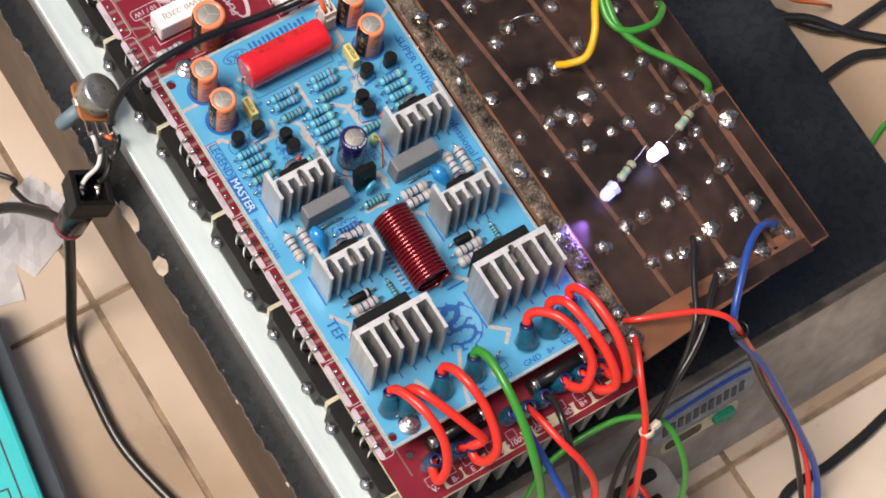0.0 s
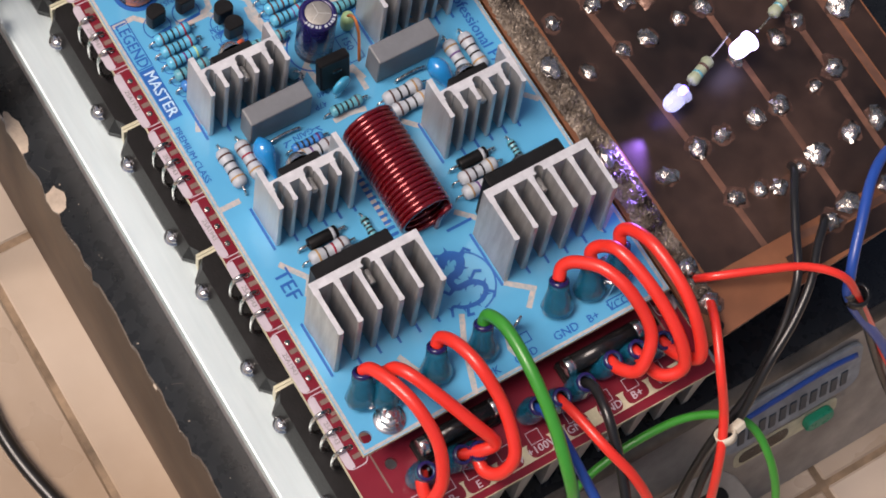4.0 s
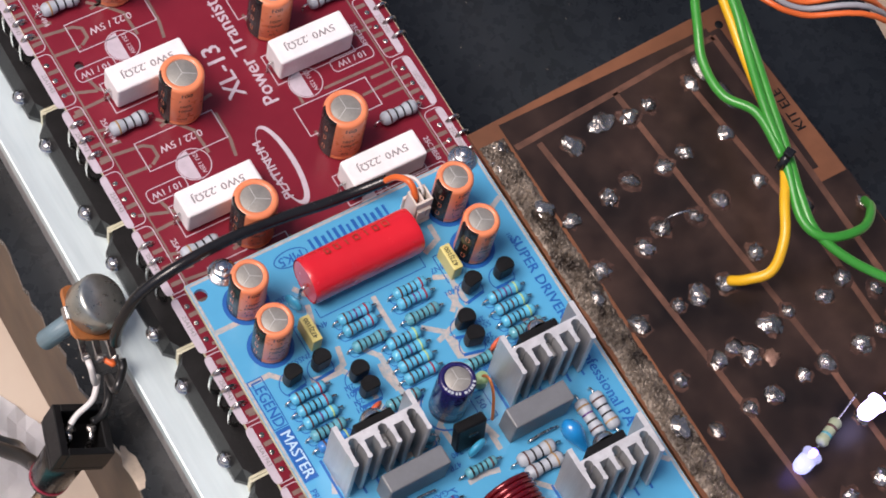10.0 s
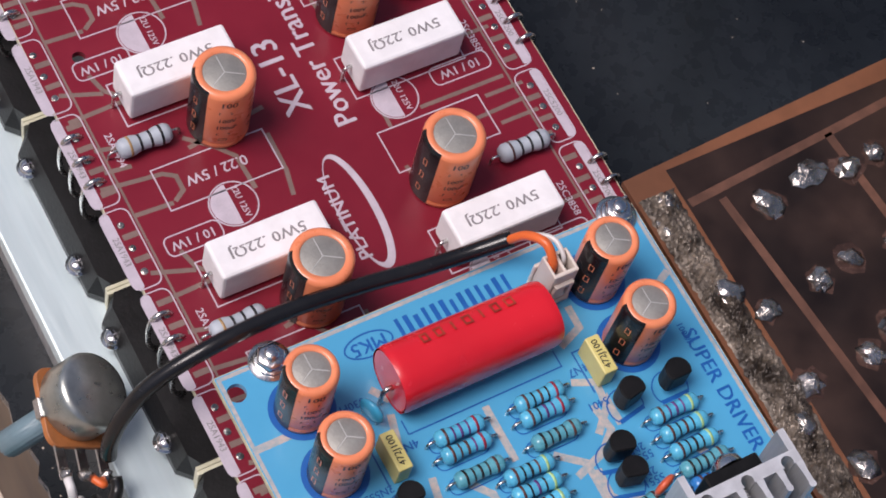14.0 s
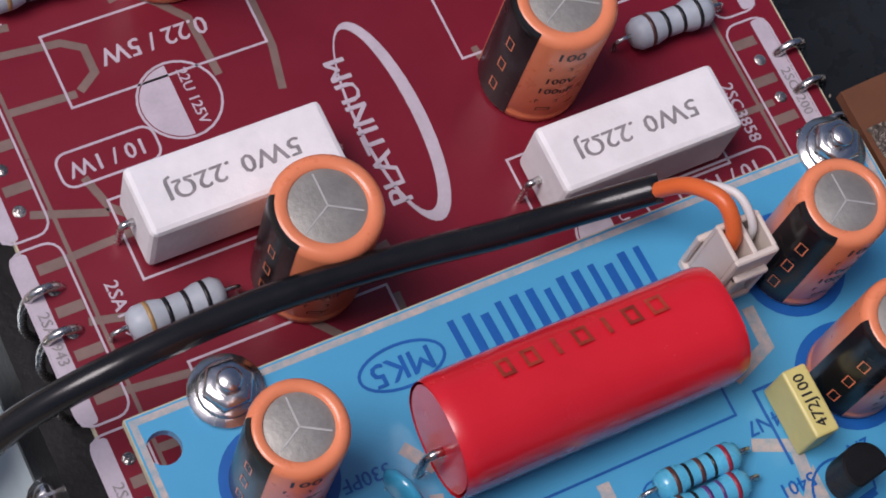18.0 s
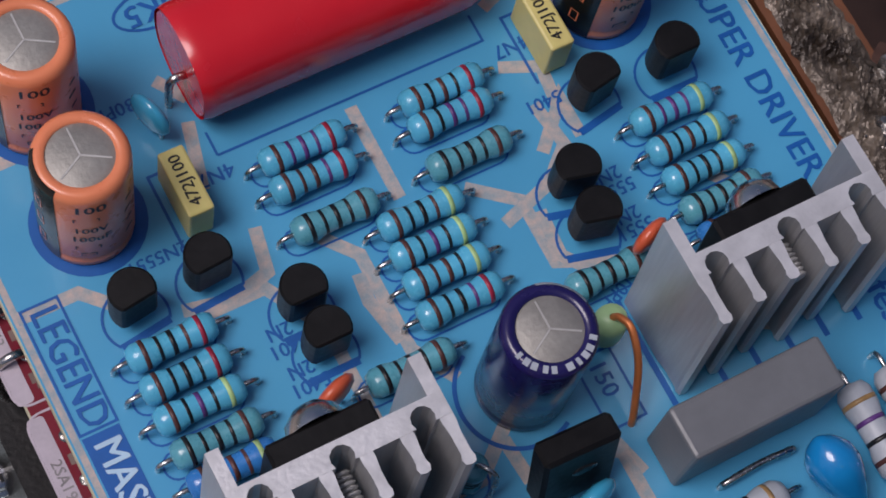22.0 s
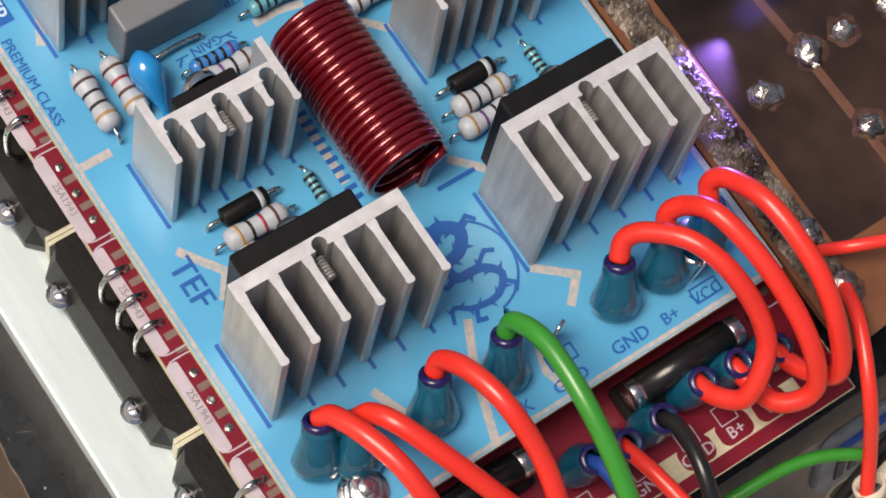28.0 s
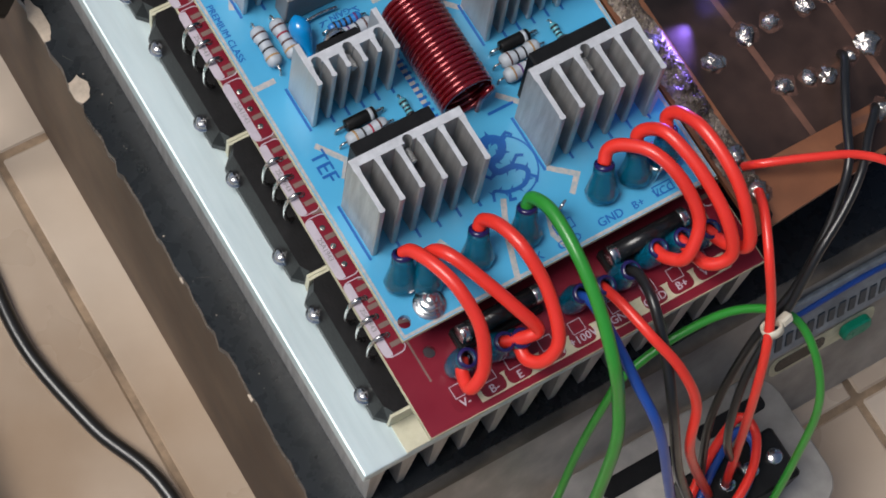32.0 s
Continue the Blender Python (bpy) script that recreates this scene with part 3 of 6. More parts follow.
for k in range(-5, 3):
    dy = 43.3 * k
    ya = 206.7 + dy
    if 20 < ya < 290:
        rline([(12.8, ya), (12.8, ya + 9.8), (37.5, ya + 9.8), (37.5, ya)], 0.3, closed=True)
        rtext("0.22 / 5W", 25.1, ya + 4.9, 2.3, 180)
        rline(rrect(8.3, ya - 9.4, 20.3, ya - 5.0, 1.4), 0.3, closed=True)
        rtext("10 / 1W", 14.3, ya - 7.2, 2.0, 180)
        rline(ring_pts(24.8, ya - 3.4, 5.0), 0.3, closed=True)
        part("printed_disc", flat([rl(*p) for p in ring_pts(24.8, ya - 3.4, 4.7, 20, 90, 270)], ZI), "silk_white", red)
        rtext("22U 125V", 26.4, ya - 3.4, 1.3, -90)
        for gap_line in ([(2.0, 9.7), (14.7, 8.3), (17.0, 6.8), (17.0, 3.4), (14.5, 1.7)], [(5.8, 1.9), (14.0, 1.5)], [(4.3, 12.9), (9.9, 12.3)], [(21.9, 14.2), (27.3, 9.4), (30.0, 6.2), (30.4, -2.0)], [(38.1, 8.5), (37.9, -0.7), (36.7, -6.4)],
                         [(2.5, -17.2), (15.8, -16.7)], [(3.3, -10.7), (11.7, -13.6)], [(10.7, -8.6), (12.0, -13.1), (14.1, -15.0)], [(4.5, -25.0), (13.0, -27.0)], [(22, 11.6), (40, 14.4)]):
            rline([(x, ya + q) for x, q in gap_line], 1.0, "trace_red", z=0.018)
    yb = 196.2 + dy
    if 20 < yb < 290:
        rline([(58.8, yb), (58.8, yb + 10), (82.6, yb + 10), (82.6, yb)], 0.3, closed=True)
        rline(rrect(75.6, yb + 15.0, 89.2, yb + 19.4, 1.4), 0.3, closed=True)
        rtext("10 / 1W", 82.4, yb + 17.2, 2.0, 180)
        rline(ring_pts(66.2, yb + 16.2, 5.0), 0.3, closed=True)
        part("printed_disc", flat([rl(*p) for p in ring_pts(66.2, yb + 16.2, 4.7, 20, 90, 270)], ZI), "silk_white", red)
        rtext("22U 125V", 67.8, yb + 16.2, 1.3, -90)
        for a, b in (((84, yb + 9), (93, yb + 9)), ((84, yb + 2), (93, yb + 2)), ((62, yb + 24), (75, yb + 24)), ((86, yb + 24), (93, yb + 24)), ((70, yb + 12), (90, yb + 12)), ((84, yb - 4), (93, yb - 4)), ((62.4, yb + 19.2), (62.2, yb + 10.3)), ((60.8, yb + 1), (61.8, yb - 7.2)), ((79, yb + 5), (92, yb + 5.5))):
            rline([a, b], 0.9, "trace_red", z=0.03)
for k in range(0, 7):
    yc = 12.0 + PITCH * k
    for e, x0, txt, alt, dyc in ((1, -1.2, "2SA1494", "2SA1943", 0.0), (-1, 97.8, "2SC3858", "2SC5200", -4.0)):
        for yk, half, fitted in ((yc + dyc, 11.0, True), (yc + dyc + 21.1, 9.0, False)):
            xs = sorted((x0 + e * 0.1, x0 + e * 6.2))
            rline(rrect(xs[0], yk - half, xs[1], yk + half, 1.8), 0.28, closed=True, z=ZI + 0.02)
            xs = sorted((x0 + e * 0.25, x0 + e * 2.3))
            part("printed_strip", flat([rl(*p) for p in rrect(xs[0], yk - half + 0.3, xs[1], yk + half - 0.3, 0.5)], 0.035), "silk_white", red)
            for q in (-2.72, 2.72) + ((-8.2, 8.2) if fitted else ()):
                rline([(x0 + e * 2.8, yk + q), (x0 + e * 6.0, yk + q)], 1.3, "trace_red", z=0.03)
            word = rtext(alt, x0 + e * 1.3, yk, 1.3, -90)
            word.data.materials[0] = M["print_grey"]
            word.location.z += 0.00004
            for q in (-5.45, 0, 5.45):
                part("pad", moved(lathe([(0, 0.16), (0.55, 0.14), (0.7, 0.1), (0.8, 0)], 12), Matrix.Translation((*rl(x0 + e * 3.6, yk + q), 0.03))), "solder", red, "tinned round pad")
            if fitted:
                rtext(txt, x0 + e * 9.6, yk, 1.6, -90)
        rline([(x0 + e * 6.9, yc - 21), (x0 + e * 6.9, yc + 21.2)], 0.5, "trace_red", z=0.028)
# oval mark with its word
outer, inner = ring_pts(47.1, 191.9, 4.3, 40, ry=13.9), ring_pts(46.5, 192.3, 3.3, 40, ry=12.7)
crescent = bmesh.new()
co, ci = ([crescent.verts.new((*rl(*p), ZI)) for p in q] for q in (outer, inner))
for k in range(40):
    crescent.faces.new((co[k], co[(k + 1) % 40], ci[(k + 1) % 40], ci[k]))
part("printed_oval", crescent, "silk_white", red)
rtext("PLATINUM", 44.0, 191.6, 2.7, 90, 1.1)
rtext("Power Transistor", 54.6, 232.5, 4.6, 90, 0.95)
rtext("XL-13", 46.8, 226, 5.6, 90, 0.95)
part("bare_strip", flat([rl(*p) for p in ((14, -19.7), (89, -19.7), (89, -15.2), (14, -15.2))], 0.012), "fibre", red, "bare olive strip at the board edge")
for txt, x, y in (("V-", 10.5, -17.6), ("B-", 18.6, -17.9), ("E", 26, -18), ("-100V", 36, -17.8), ("+100V", 45, -17.5), ("GND", 56.6, -17.4), ("GND", 66.6, -17.6), ("B+", 74.8, -17.6), ("V+", 82.8, -17.5)):
    part("tab", flat([rl(*p) for p in rrect(x - 3.4, -19.4, x + 3.4, -14.8, 1.6)], 0.022), "mask_red", red)
    rtext(txt, x, y, 2.1, 0)
    rline([(x - 1.8, -15.8), (x - 1.8, -12.5), (x + 1.8, -12.5), (x + 1.8, -15.8)], 0.2, closed=True)

# ---- blue driver board ----
blue = thing("driver_board", 0, 0, 0, "sky blue circuit board with dark blue print on standoffs", "circuit board")
part("board", plate(1.4, 0, 93, 165.8, -1.6, 0, [(4, 4, 1.7), (4, 161.6, 1.9), (48.3, 17.7, 0.6)]), "mask_blue", blue)
part("edge", bx(1.25, -0.15, -1.58, 93.15, -0.01, -0.02), "fibre", blue, "pale board edge")
part("edge", bx(1.25, 0, -1.58, 1.39, 165.8, -0.02), "fibre", blue, "pale board edge")
part("edge", bx(1.25, 165.81, -1.58, 93.15, 165.95, -0.02), "fibre", blue, "pale board edge")
part("edge", bx(93.01, 0, -1.58, 93.15, 165.8, -0.02), "fibre", blue, "pale board edge")


strokes = [0]


def bline(pts, w, material="silk_blue", closed=False, z=ZI):
    strokes[0] += 1
    z = (0.05 + 0.004 * (strokes[0] % 12)) if material == "silk_blue" else (0.01 + 0.002 * (strokes[0] % 16))
    return part("printed_line" if material == "silk_blue" else "track_gap", stripe(pts, w, z, closed), material, blue)


def btext(body, x, y, size, turn, squeeze=1.0, material="silk_blue"):
    return lettering(body, x, y, 0.105, size, turn, material, blue, squeeze=squeeze)


# gaps between the copper areas, showing pale through the mask
for pts in ([(2.0, 40), (2.0, 165.2), (92.4, 165.2), (92.4, 0.6), (2.0, 0.6), (2.0, 40)],
            [(2, 150), (12, 150)], [(2, 133), (9, 133), (13, 129)], [(20, 125), (27, 125), (31, 118), (31, 104), (37, 98)],
            [(33, 130), (38, 124), (38, 112), (41, 107)], [(52, 126), (57, 122), (57, 114), (64, 111)],
            [(62, 126), (67, 131), (67, 126)], [(84, 146), (92, 150)], [(28, 96), (38, 96), (44, 101)], [(48, 96), (53, 92), (53, 86)],
            [(2, 74), (8, 74)], [(34, 70), (38, 66), (38, 50)], [(56, 74), (60, 70), (66, 70)], [(8, 54), (13, 47), (10, 43)], [(55, 45), (60, 40)],
            [(42, 20), (38, 12), (34, 0)], [(56, 22), (62, 17), (58, 13)], [(50, 12), (48, 6), (50, 0)], [(86, 22), (92, 26)], [(22, 18), (26, 8), (26, 0)],
            [(84, 70), (92, 62)], [(70, 100), (76, 97), (88, 99)], [(45, 140), (45, 128)], [(63.9, 131.6), (64.7, 125.9), (60.9, 122.5), (54.1, 120.3)], [(29.1, 131.7), (28.1, 126.5), (23.5, 125.3), (18.0, 126.4)], [(36.8, 122.1), (36.4, 118.8), (37.5, 113.3)],
            [(62.4, 137.3), (66.9, 135.4), (66.3, 130.4)], [(58.3, 120.0), (57.9, 114.4), (61.6, 109.6)], [(26.8, 152.0), (29.2, 148.6)], [(77.2, 116.6), (80.1, 112.9)], [(69.8, 151.5), (69.7, 146.7), (64.3, 144.6)],
            [(42.2, 98.9), (42.6, 93.6)], [(40.6, 82.0), (45.5, 82.2), (49.9, 81.3)], [(52.7, 94.1), (54.0, 89.1)], [(28, 146), (26, 138)], [(12, 104), (8, 96)]):
    bline(pts, 0.75 if len(pts) > 5 else 1.5, "trace_tan", z=0.02)
# maker's name and oval as plain shapes
for k in range(13):
    x = 61.4 - 1.95 * k
    bline([(x, 157.7 + 0.5 * (k % 3 == 1)), (x - 0.2, 162.8 - 0.7 * (k % 4 == 2))], 1.05 if k % 3 else 0.8)
bline(ring_pts(30.8, 160.2, 5.0, 28, ry=2.4), 0.35, closed=True)
btext("MK5", 30.8, 160.2, 2.7, 180)
bline([(29.2, 141), (62.4, 141), (62.4, 144.5)], 0.3)
bline([(29.2, 141), (29.2, 144)], 0.3)
bline([(2.6, 118.6), (2.6, 133.6), (6.8, 133.6), (6.8, 118.6)], 0.3, closed=True)
btext("LEGEND", 4.7, 126.0, 3.1, -90, 0.86)
part("printed_panel", flat([(2.6, 102.2), (2.6, 118.2), (6.8, 118.2), (6.8, 102.2)], ZI), "silk_blue", blue)
lettering("MASTER", 4.7, 110.2, ZI + 0.12, 3.0, -90, "ink_pale", blue, squeeze=0.92)
btext("PREMIUM CLASS", 3.4, 91, 1.75, -90, 0.98)
btext("TEF", 7.0, 48.2, 4.0, -90)
btext("SUPER DRIVER", 88.8, 124, 3.0, -90, 1.0)
btext("Professional PA", 88.2, 89, 3.2, -90, 0.95)
for txt, x, y, s, a in (("GND", 63.0, 2.9, 2.3, 0), ("B+", 71.2, 2.8, 2.1, 0), ("VCC", 79.0, 2.9, 2.1, 0), ("GND", 50.6, 2.5, 2.1, 0), ("SPK", 40.4, 2.7, 2.1, 0), ("GAIN", 31.5, 82.6, 1.7, 180),
                        ("4N7", 65.0, 139.0, 1.7, 180), ("4N7", 28.0, 139.0, 1.7, 180), ("330PF", 22.0, 150.5, 1.6, 180), ("2N", 26.2, 120.0, 1.6, 180), ("5401", 26.4, 118.0, 1.6, 180), ("2N", 26.4, 115.2, 1.6, 180), ("5401", 26.6, 113.2, 1.6, 180),
                        ("2N5551", 18.2, 133.0, 1.5, 180), ("2N", 67.4, 120.5, 1.6, 180), ("5551", 67.4, 118.6, 1.6, 180), ("2N", 67.0, 115.4, 1.6, 180), ("5551", 67.0, 113.6, 1.6, 180), ("5401", 65.0, 131.4, 1.6, 180), ("2N", 73.6, 132.4, 1.6, 180),
                        ("150", 55.1, 100.1, 2.0, -90), ("10PF", 61.5, 108.0, 1.6, 200), ("340", 42.0, 90.5, 1.6, 180), ("47P", 39.8, 87.6, 1.6, 180), ("100UF", 88.0, 137.0, 1.3, -90)):
    btext(txt, x, y, s, a)
for dx in (25.6, 36.6):
    bline([(dx, 81.2), (dx + (1.2 if dx < 30 else -1.2), 82.6)], 0.4)
    bline([(dx, 82.6), (dx + (2.4 if dx < 30 else -2.4), 82.6)], 0.3)
# round emblem as a plain coiling band with spikes inside an open ring
bline(ring_pts(46.6, 27.0, 8.6, 30, -80, 62), 0.45)
coil_line = smooth_path([(43.5, 33.5, 0), (46.5, 35.4, 0), (49.5, 33.4, 0), (47.5, 30.4, 0), (44.2, 29.4, 0), (44.6, 26.6, 0), (48.8, 26.2, 0), (51.4, 23.6, 0), (48.6, 20.8, 0), (44.0, 21.0, 0), (41.0, 22.6, 0), (39.6, 20.2, 0)], 5)
n = len(coil_line)
band = bmesh.new()
edges = []
for k, p in enumerate(coil_line):
    d = (coil_line[min(k + 1, n - 1)] - coil_line[max(k - 1, 0)]).normalized()
    w = 1.35 - 1.05 * k / n
    edges.append((band.verts.new((p.x - d.y * w, p.y + d.x * w, 0.1)), band.verts.new((p.x + d.y * w, p.y - d.x * w, 0.1))))
for (a, b), (c, d) in zip(edges, edges[1:]):
    band.faces.new((a, b, d, c))
bmesh.ops.recalc_face_normals(band, faces=band.faces)
part("printed_band", band, "silk_blue", blue)
for k in range(2, n - 3, 2):
    d = (coil_line[k + 1] - coil_line[k]).normalized()
    e = 1 if k % 4 else -1
    p = coil_line[k]
    w = 2.6 - 1.5 * k / n
    root = 0.9 - 0.5 * k / n
    part("printed_spike", flat([(p.x - d.x * root, p.y - d.y * root), (p.x + d.x * root, p.y + d.y * root), (p.x - e * d.y * w - d.x * 0.9, p.y + e * d.x * w - d.y * 0.9)], 0.104 + 0.0012 * k), "silk_blue", blue)
for k, pts in enumerate(([(46.5, 35.4), (43.6, 37.0), (41.8, 36.2)], [(45.5, 34.6), (42.2, 34.2), (40.6, 35.2)], [(49.0, 33.6), (51.8, 35.0), (53.0, 33.6)], [(48.2, 26.4), (51.0, 28.4), (52.6, 27.6)], [(45.0, 26.8), (42.0, 26.0), (41.0, 27.4)], [(50.8, 22.6), (52.6, 21.0), (51.6, 19.8)], [(44.4, 21.0), (43.4, 18.8), (45.0, 18.4)])):
    part("printed_line", stripe(pts, 0.8, 0.18 + 0.002 * k), "silk_blue", blue)
# standoffs with nuts at the corners
for x, y in ((12.3, 164.7), (88.7, 164.8), (11.6, 5.0), (82.4, 11.4)):
    so = thing("standoff", x, y, 0, "zinc plated nut and washer on a threaded board standoff", "standoff", "board standoffs")
    part("spacer", lathe([(2.6, -13.5), (2.6, -1.6), (0, -1.6)], 6), "steel", so)
    part("washer", lathe([(1.6, 0), (4.1, 0), (4.2, 0.3), (4.1, 0.6), (1.6, 0.6)], 24), "steel", so)
    part("lock_washer", lathe([(1.6, 0.6), (3.2, 0.6), (3.3, 0.9), (3.0, 1.2), (1.6, 1.2)], 20), "steel", so)
    part("nut", lathe([(1.5, 1.2), (2.8, 1.2), (2.9, 1.5), (2.9, 2.8), (2.5, 3.2), (1.5, 3.2)], 6), "steel", so)
    part("stud", lathe([(0, 4.5), (1.1, 4.5), (1.4, 4.2), (1.25, 3.9), (1.4, 3.6), (1.4, 1.0)], 14), "steel", so)


# ---- parts on the blue board ----


def resistor(name, x, y, z, turn, body, length, r, span, bands, label, group):
    o = thing(name, x, y, z, label, "resistor", group, rz=turn)
    h = length / 2
    w = r * 0.84
    prof = [(0.35, -h), (r * 0.75, -h + 0.12 * r), (r, -h + 0.55 * r), (r, -h + 1.5 * r), (w, -h + 2.1 * r), (w, h - 2.1 * r), (r, h - 1.5 * r), (r, h - 0.55 * r), (r * 0.75, h - 0.12 * r), (0.35, h)]
    lift = r + 0.25
    up = Matrix.Translation((0, 0, lift))
    b = part("body", moved(lathe(prof, 18, "x"), up), body, o)
    n = len(bands)
    for k, c in enumerate(bands):
        q = -h + 1.15 * r + (2 * h - 2.3 * r) * k / (n - 1)
        rr = (r if (k in (0, n - 1)) else w) + 0.03
        wd = 0.3 if r < 1.6 else 0.27
        part("colour_band", moved(lathe([(rr - 0.2, q - wd), (rr, q - wd), (rr, q + wd), (rr - 0.2, q + wd)], 18, "x"), up), c, b)
    s = span / 2
    for e in (-1, 1):
        part("lead", tube([(e * (h - 0.2), 0, lift), (e * (s - 0.9), 0, lift), (e * (s - 0.2), 0, lift - 0.35), (e * s, 0, lift - 1.1), (e * s, 0, -1.8)], 0.3, 7, 3), "tin", o)
    return o


POWER_BANDS = [["band_brown", "band_black", "band_black", "band_gold"], ["band_brown", "band_red", "band_brown", "band_gold"], ["band_gold", "band_black", "band_red", "band_brown"], ["band_gold", "band_violet", "band_black", "band_brown"]]
rnd = random.Random(11)
SMALL_R = [(37.5, 137.2), (37.1, 133.7), (37.1, 128.5), (54.6, 136.9), (54.1, 133.8), (53.8, 128.8), (45.7, 124.9), (45.3, 121.3), (45.1, 117.8), (44.8, 114.1), (36.6, 109.8),
           (15.2, 123.2), (15.0, 119.4), (14.9, 115.8), (14.9, 111.8), (15.0, 108.2), (77.1, 123.9), (77.0, 120.0), (76.9, 116.2), (76.9, 112.3), (77.2, 108.8), (61.0, 109.9)]
for i, (x, y) in enumerate(SMALL_R):
    black = i in (2, 5, 10, 14, 19, 21)
    body = "res_teal" if black else ("res_deep" if i in (15, 20) else "res_blue")
    bands = ["band_brown"] + [rnd.choice(["band_black", "band_brown", "band_black", "band_violet"]) for _ in range(3)] + ["band_brown" if black else rnd.choice(["band_green", "band_green", "band_red"])]
    if black:
        bands = ["band_black"] * 4 + [bands[4]]
    resistor("film_resistor", x, y, 0, 0, body, 10.2, 1.66, 13.4, bands, "teal metal film resistor with black rings on blue board" if black else "glossy sky blue film resistor with colour rings on blue board", "small film resistors")
    bline(rrect(x - 6.1, y - 1.9, x + 4.8, y + 1.2, 1.5), 0.24, closed=True)
resistor("film_resistor", 45.2, 83.8, 0, 0, "res_teal", 9.4, 1.5, 13.0, ["band_black"] * 4 + ["band_brown"], "teal film resistor with black rings beside grey box capacitor", "small film resistors")
resistor("film_resistor", 31.0, 79.4, 0, 0, "res_deep", 9.2, 1.4, 12.4, ["band_black"] * 4 + ["band_violet"], "deep blue film resistor with black rings beneath the gain mark", "small film resistors")
resistor("film_resistor", 32.9, 51.6, 0, -90, "res_teal", 6.0, 1.1, 9.0, ["band_black"] * 4, "small teal film resistor with black rings behind heat sink", "small film resistors")
resistor("film_resistor", 78.0, 52.0, 0, -90, "res_teal", 6.0, 1.1, 9.0, ["band_black"] * 4, "small teal film resistor with black rings behind heat sink", "small film resistors")
for x, y, a in ((60.1, 80.1, 0), (60.2, 76.1, 0), (78.2, 81.6, -90), (83.0, 81.6, -90), (10.0, 82.2, -90), (15.3, 82.0, -90), (31.5, 76.2, 0), (20.6, 50.4, 0), (21.0, 46.6, 0), (65.7, 51.1, 0), (64.6, 47.2, 0)):
    resistor("power_resistor", x, y, 0, a, "res_grey", 11.4, 2.0, 15.2, POWER_BANDS[(int(x) + int(y)) % 4], "pale grey one watt resistor with dark rings on blue board", "grey resistors on blue board")
for x, y in ((20.9, 54.4), (66.5, 55.0)):
    d = thing("diode", x, y, 0, "black axial diode with pale ring on blue board", "diode", "diodes on blue board")
    part("body", moved(lathe([(0.3, -4.2), (1.6, -4.1), (1.7, -3.8), (1.7, 3.8), (1.6, 4.1), (0.3, 4.2)], 18, "x"), Matrix.Translation((0, 0, 1.9))), "black", d)
    part("ring", moved(lathe([(1.5, 2.3), (1.74, 2.3), (1.74, 3.2), (1.5, 3.2)], 18, "x"), Matrix.Translation((0, 0, 1.9))), "res_grey", d)
    for e in (-1, 1):
        part("lead", tube([(e * 4.1, 0, 1.9), (e * 6.0, 0, 1.9), (e * 6.8, 0, 1.2), (e * 6.9, 0, -1.8)], 0.4, 7, 3), "tin", d)


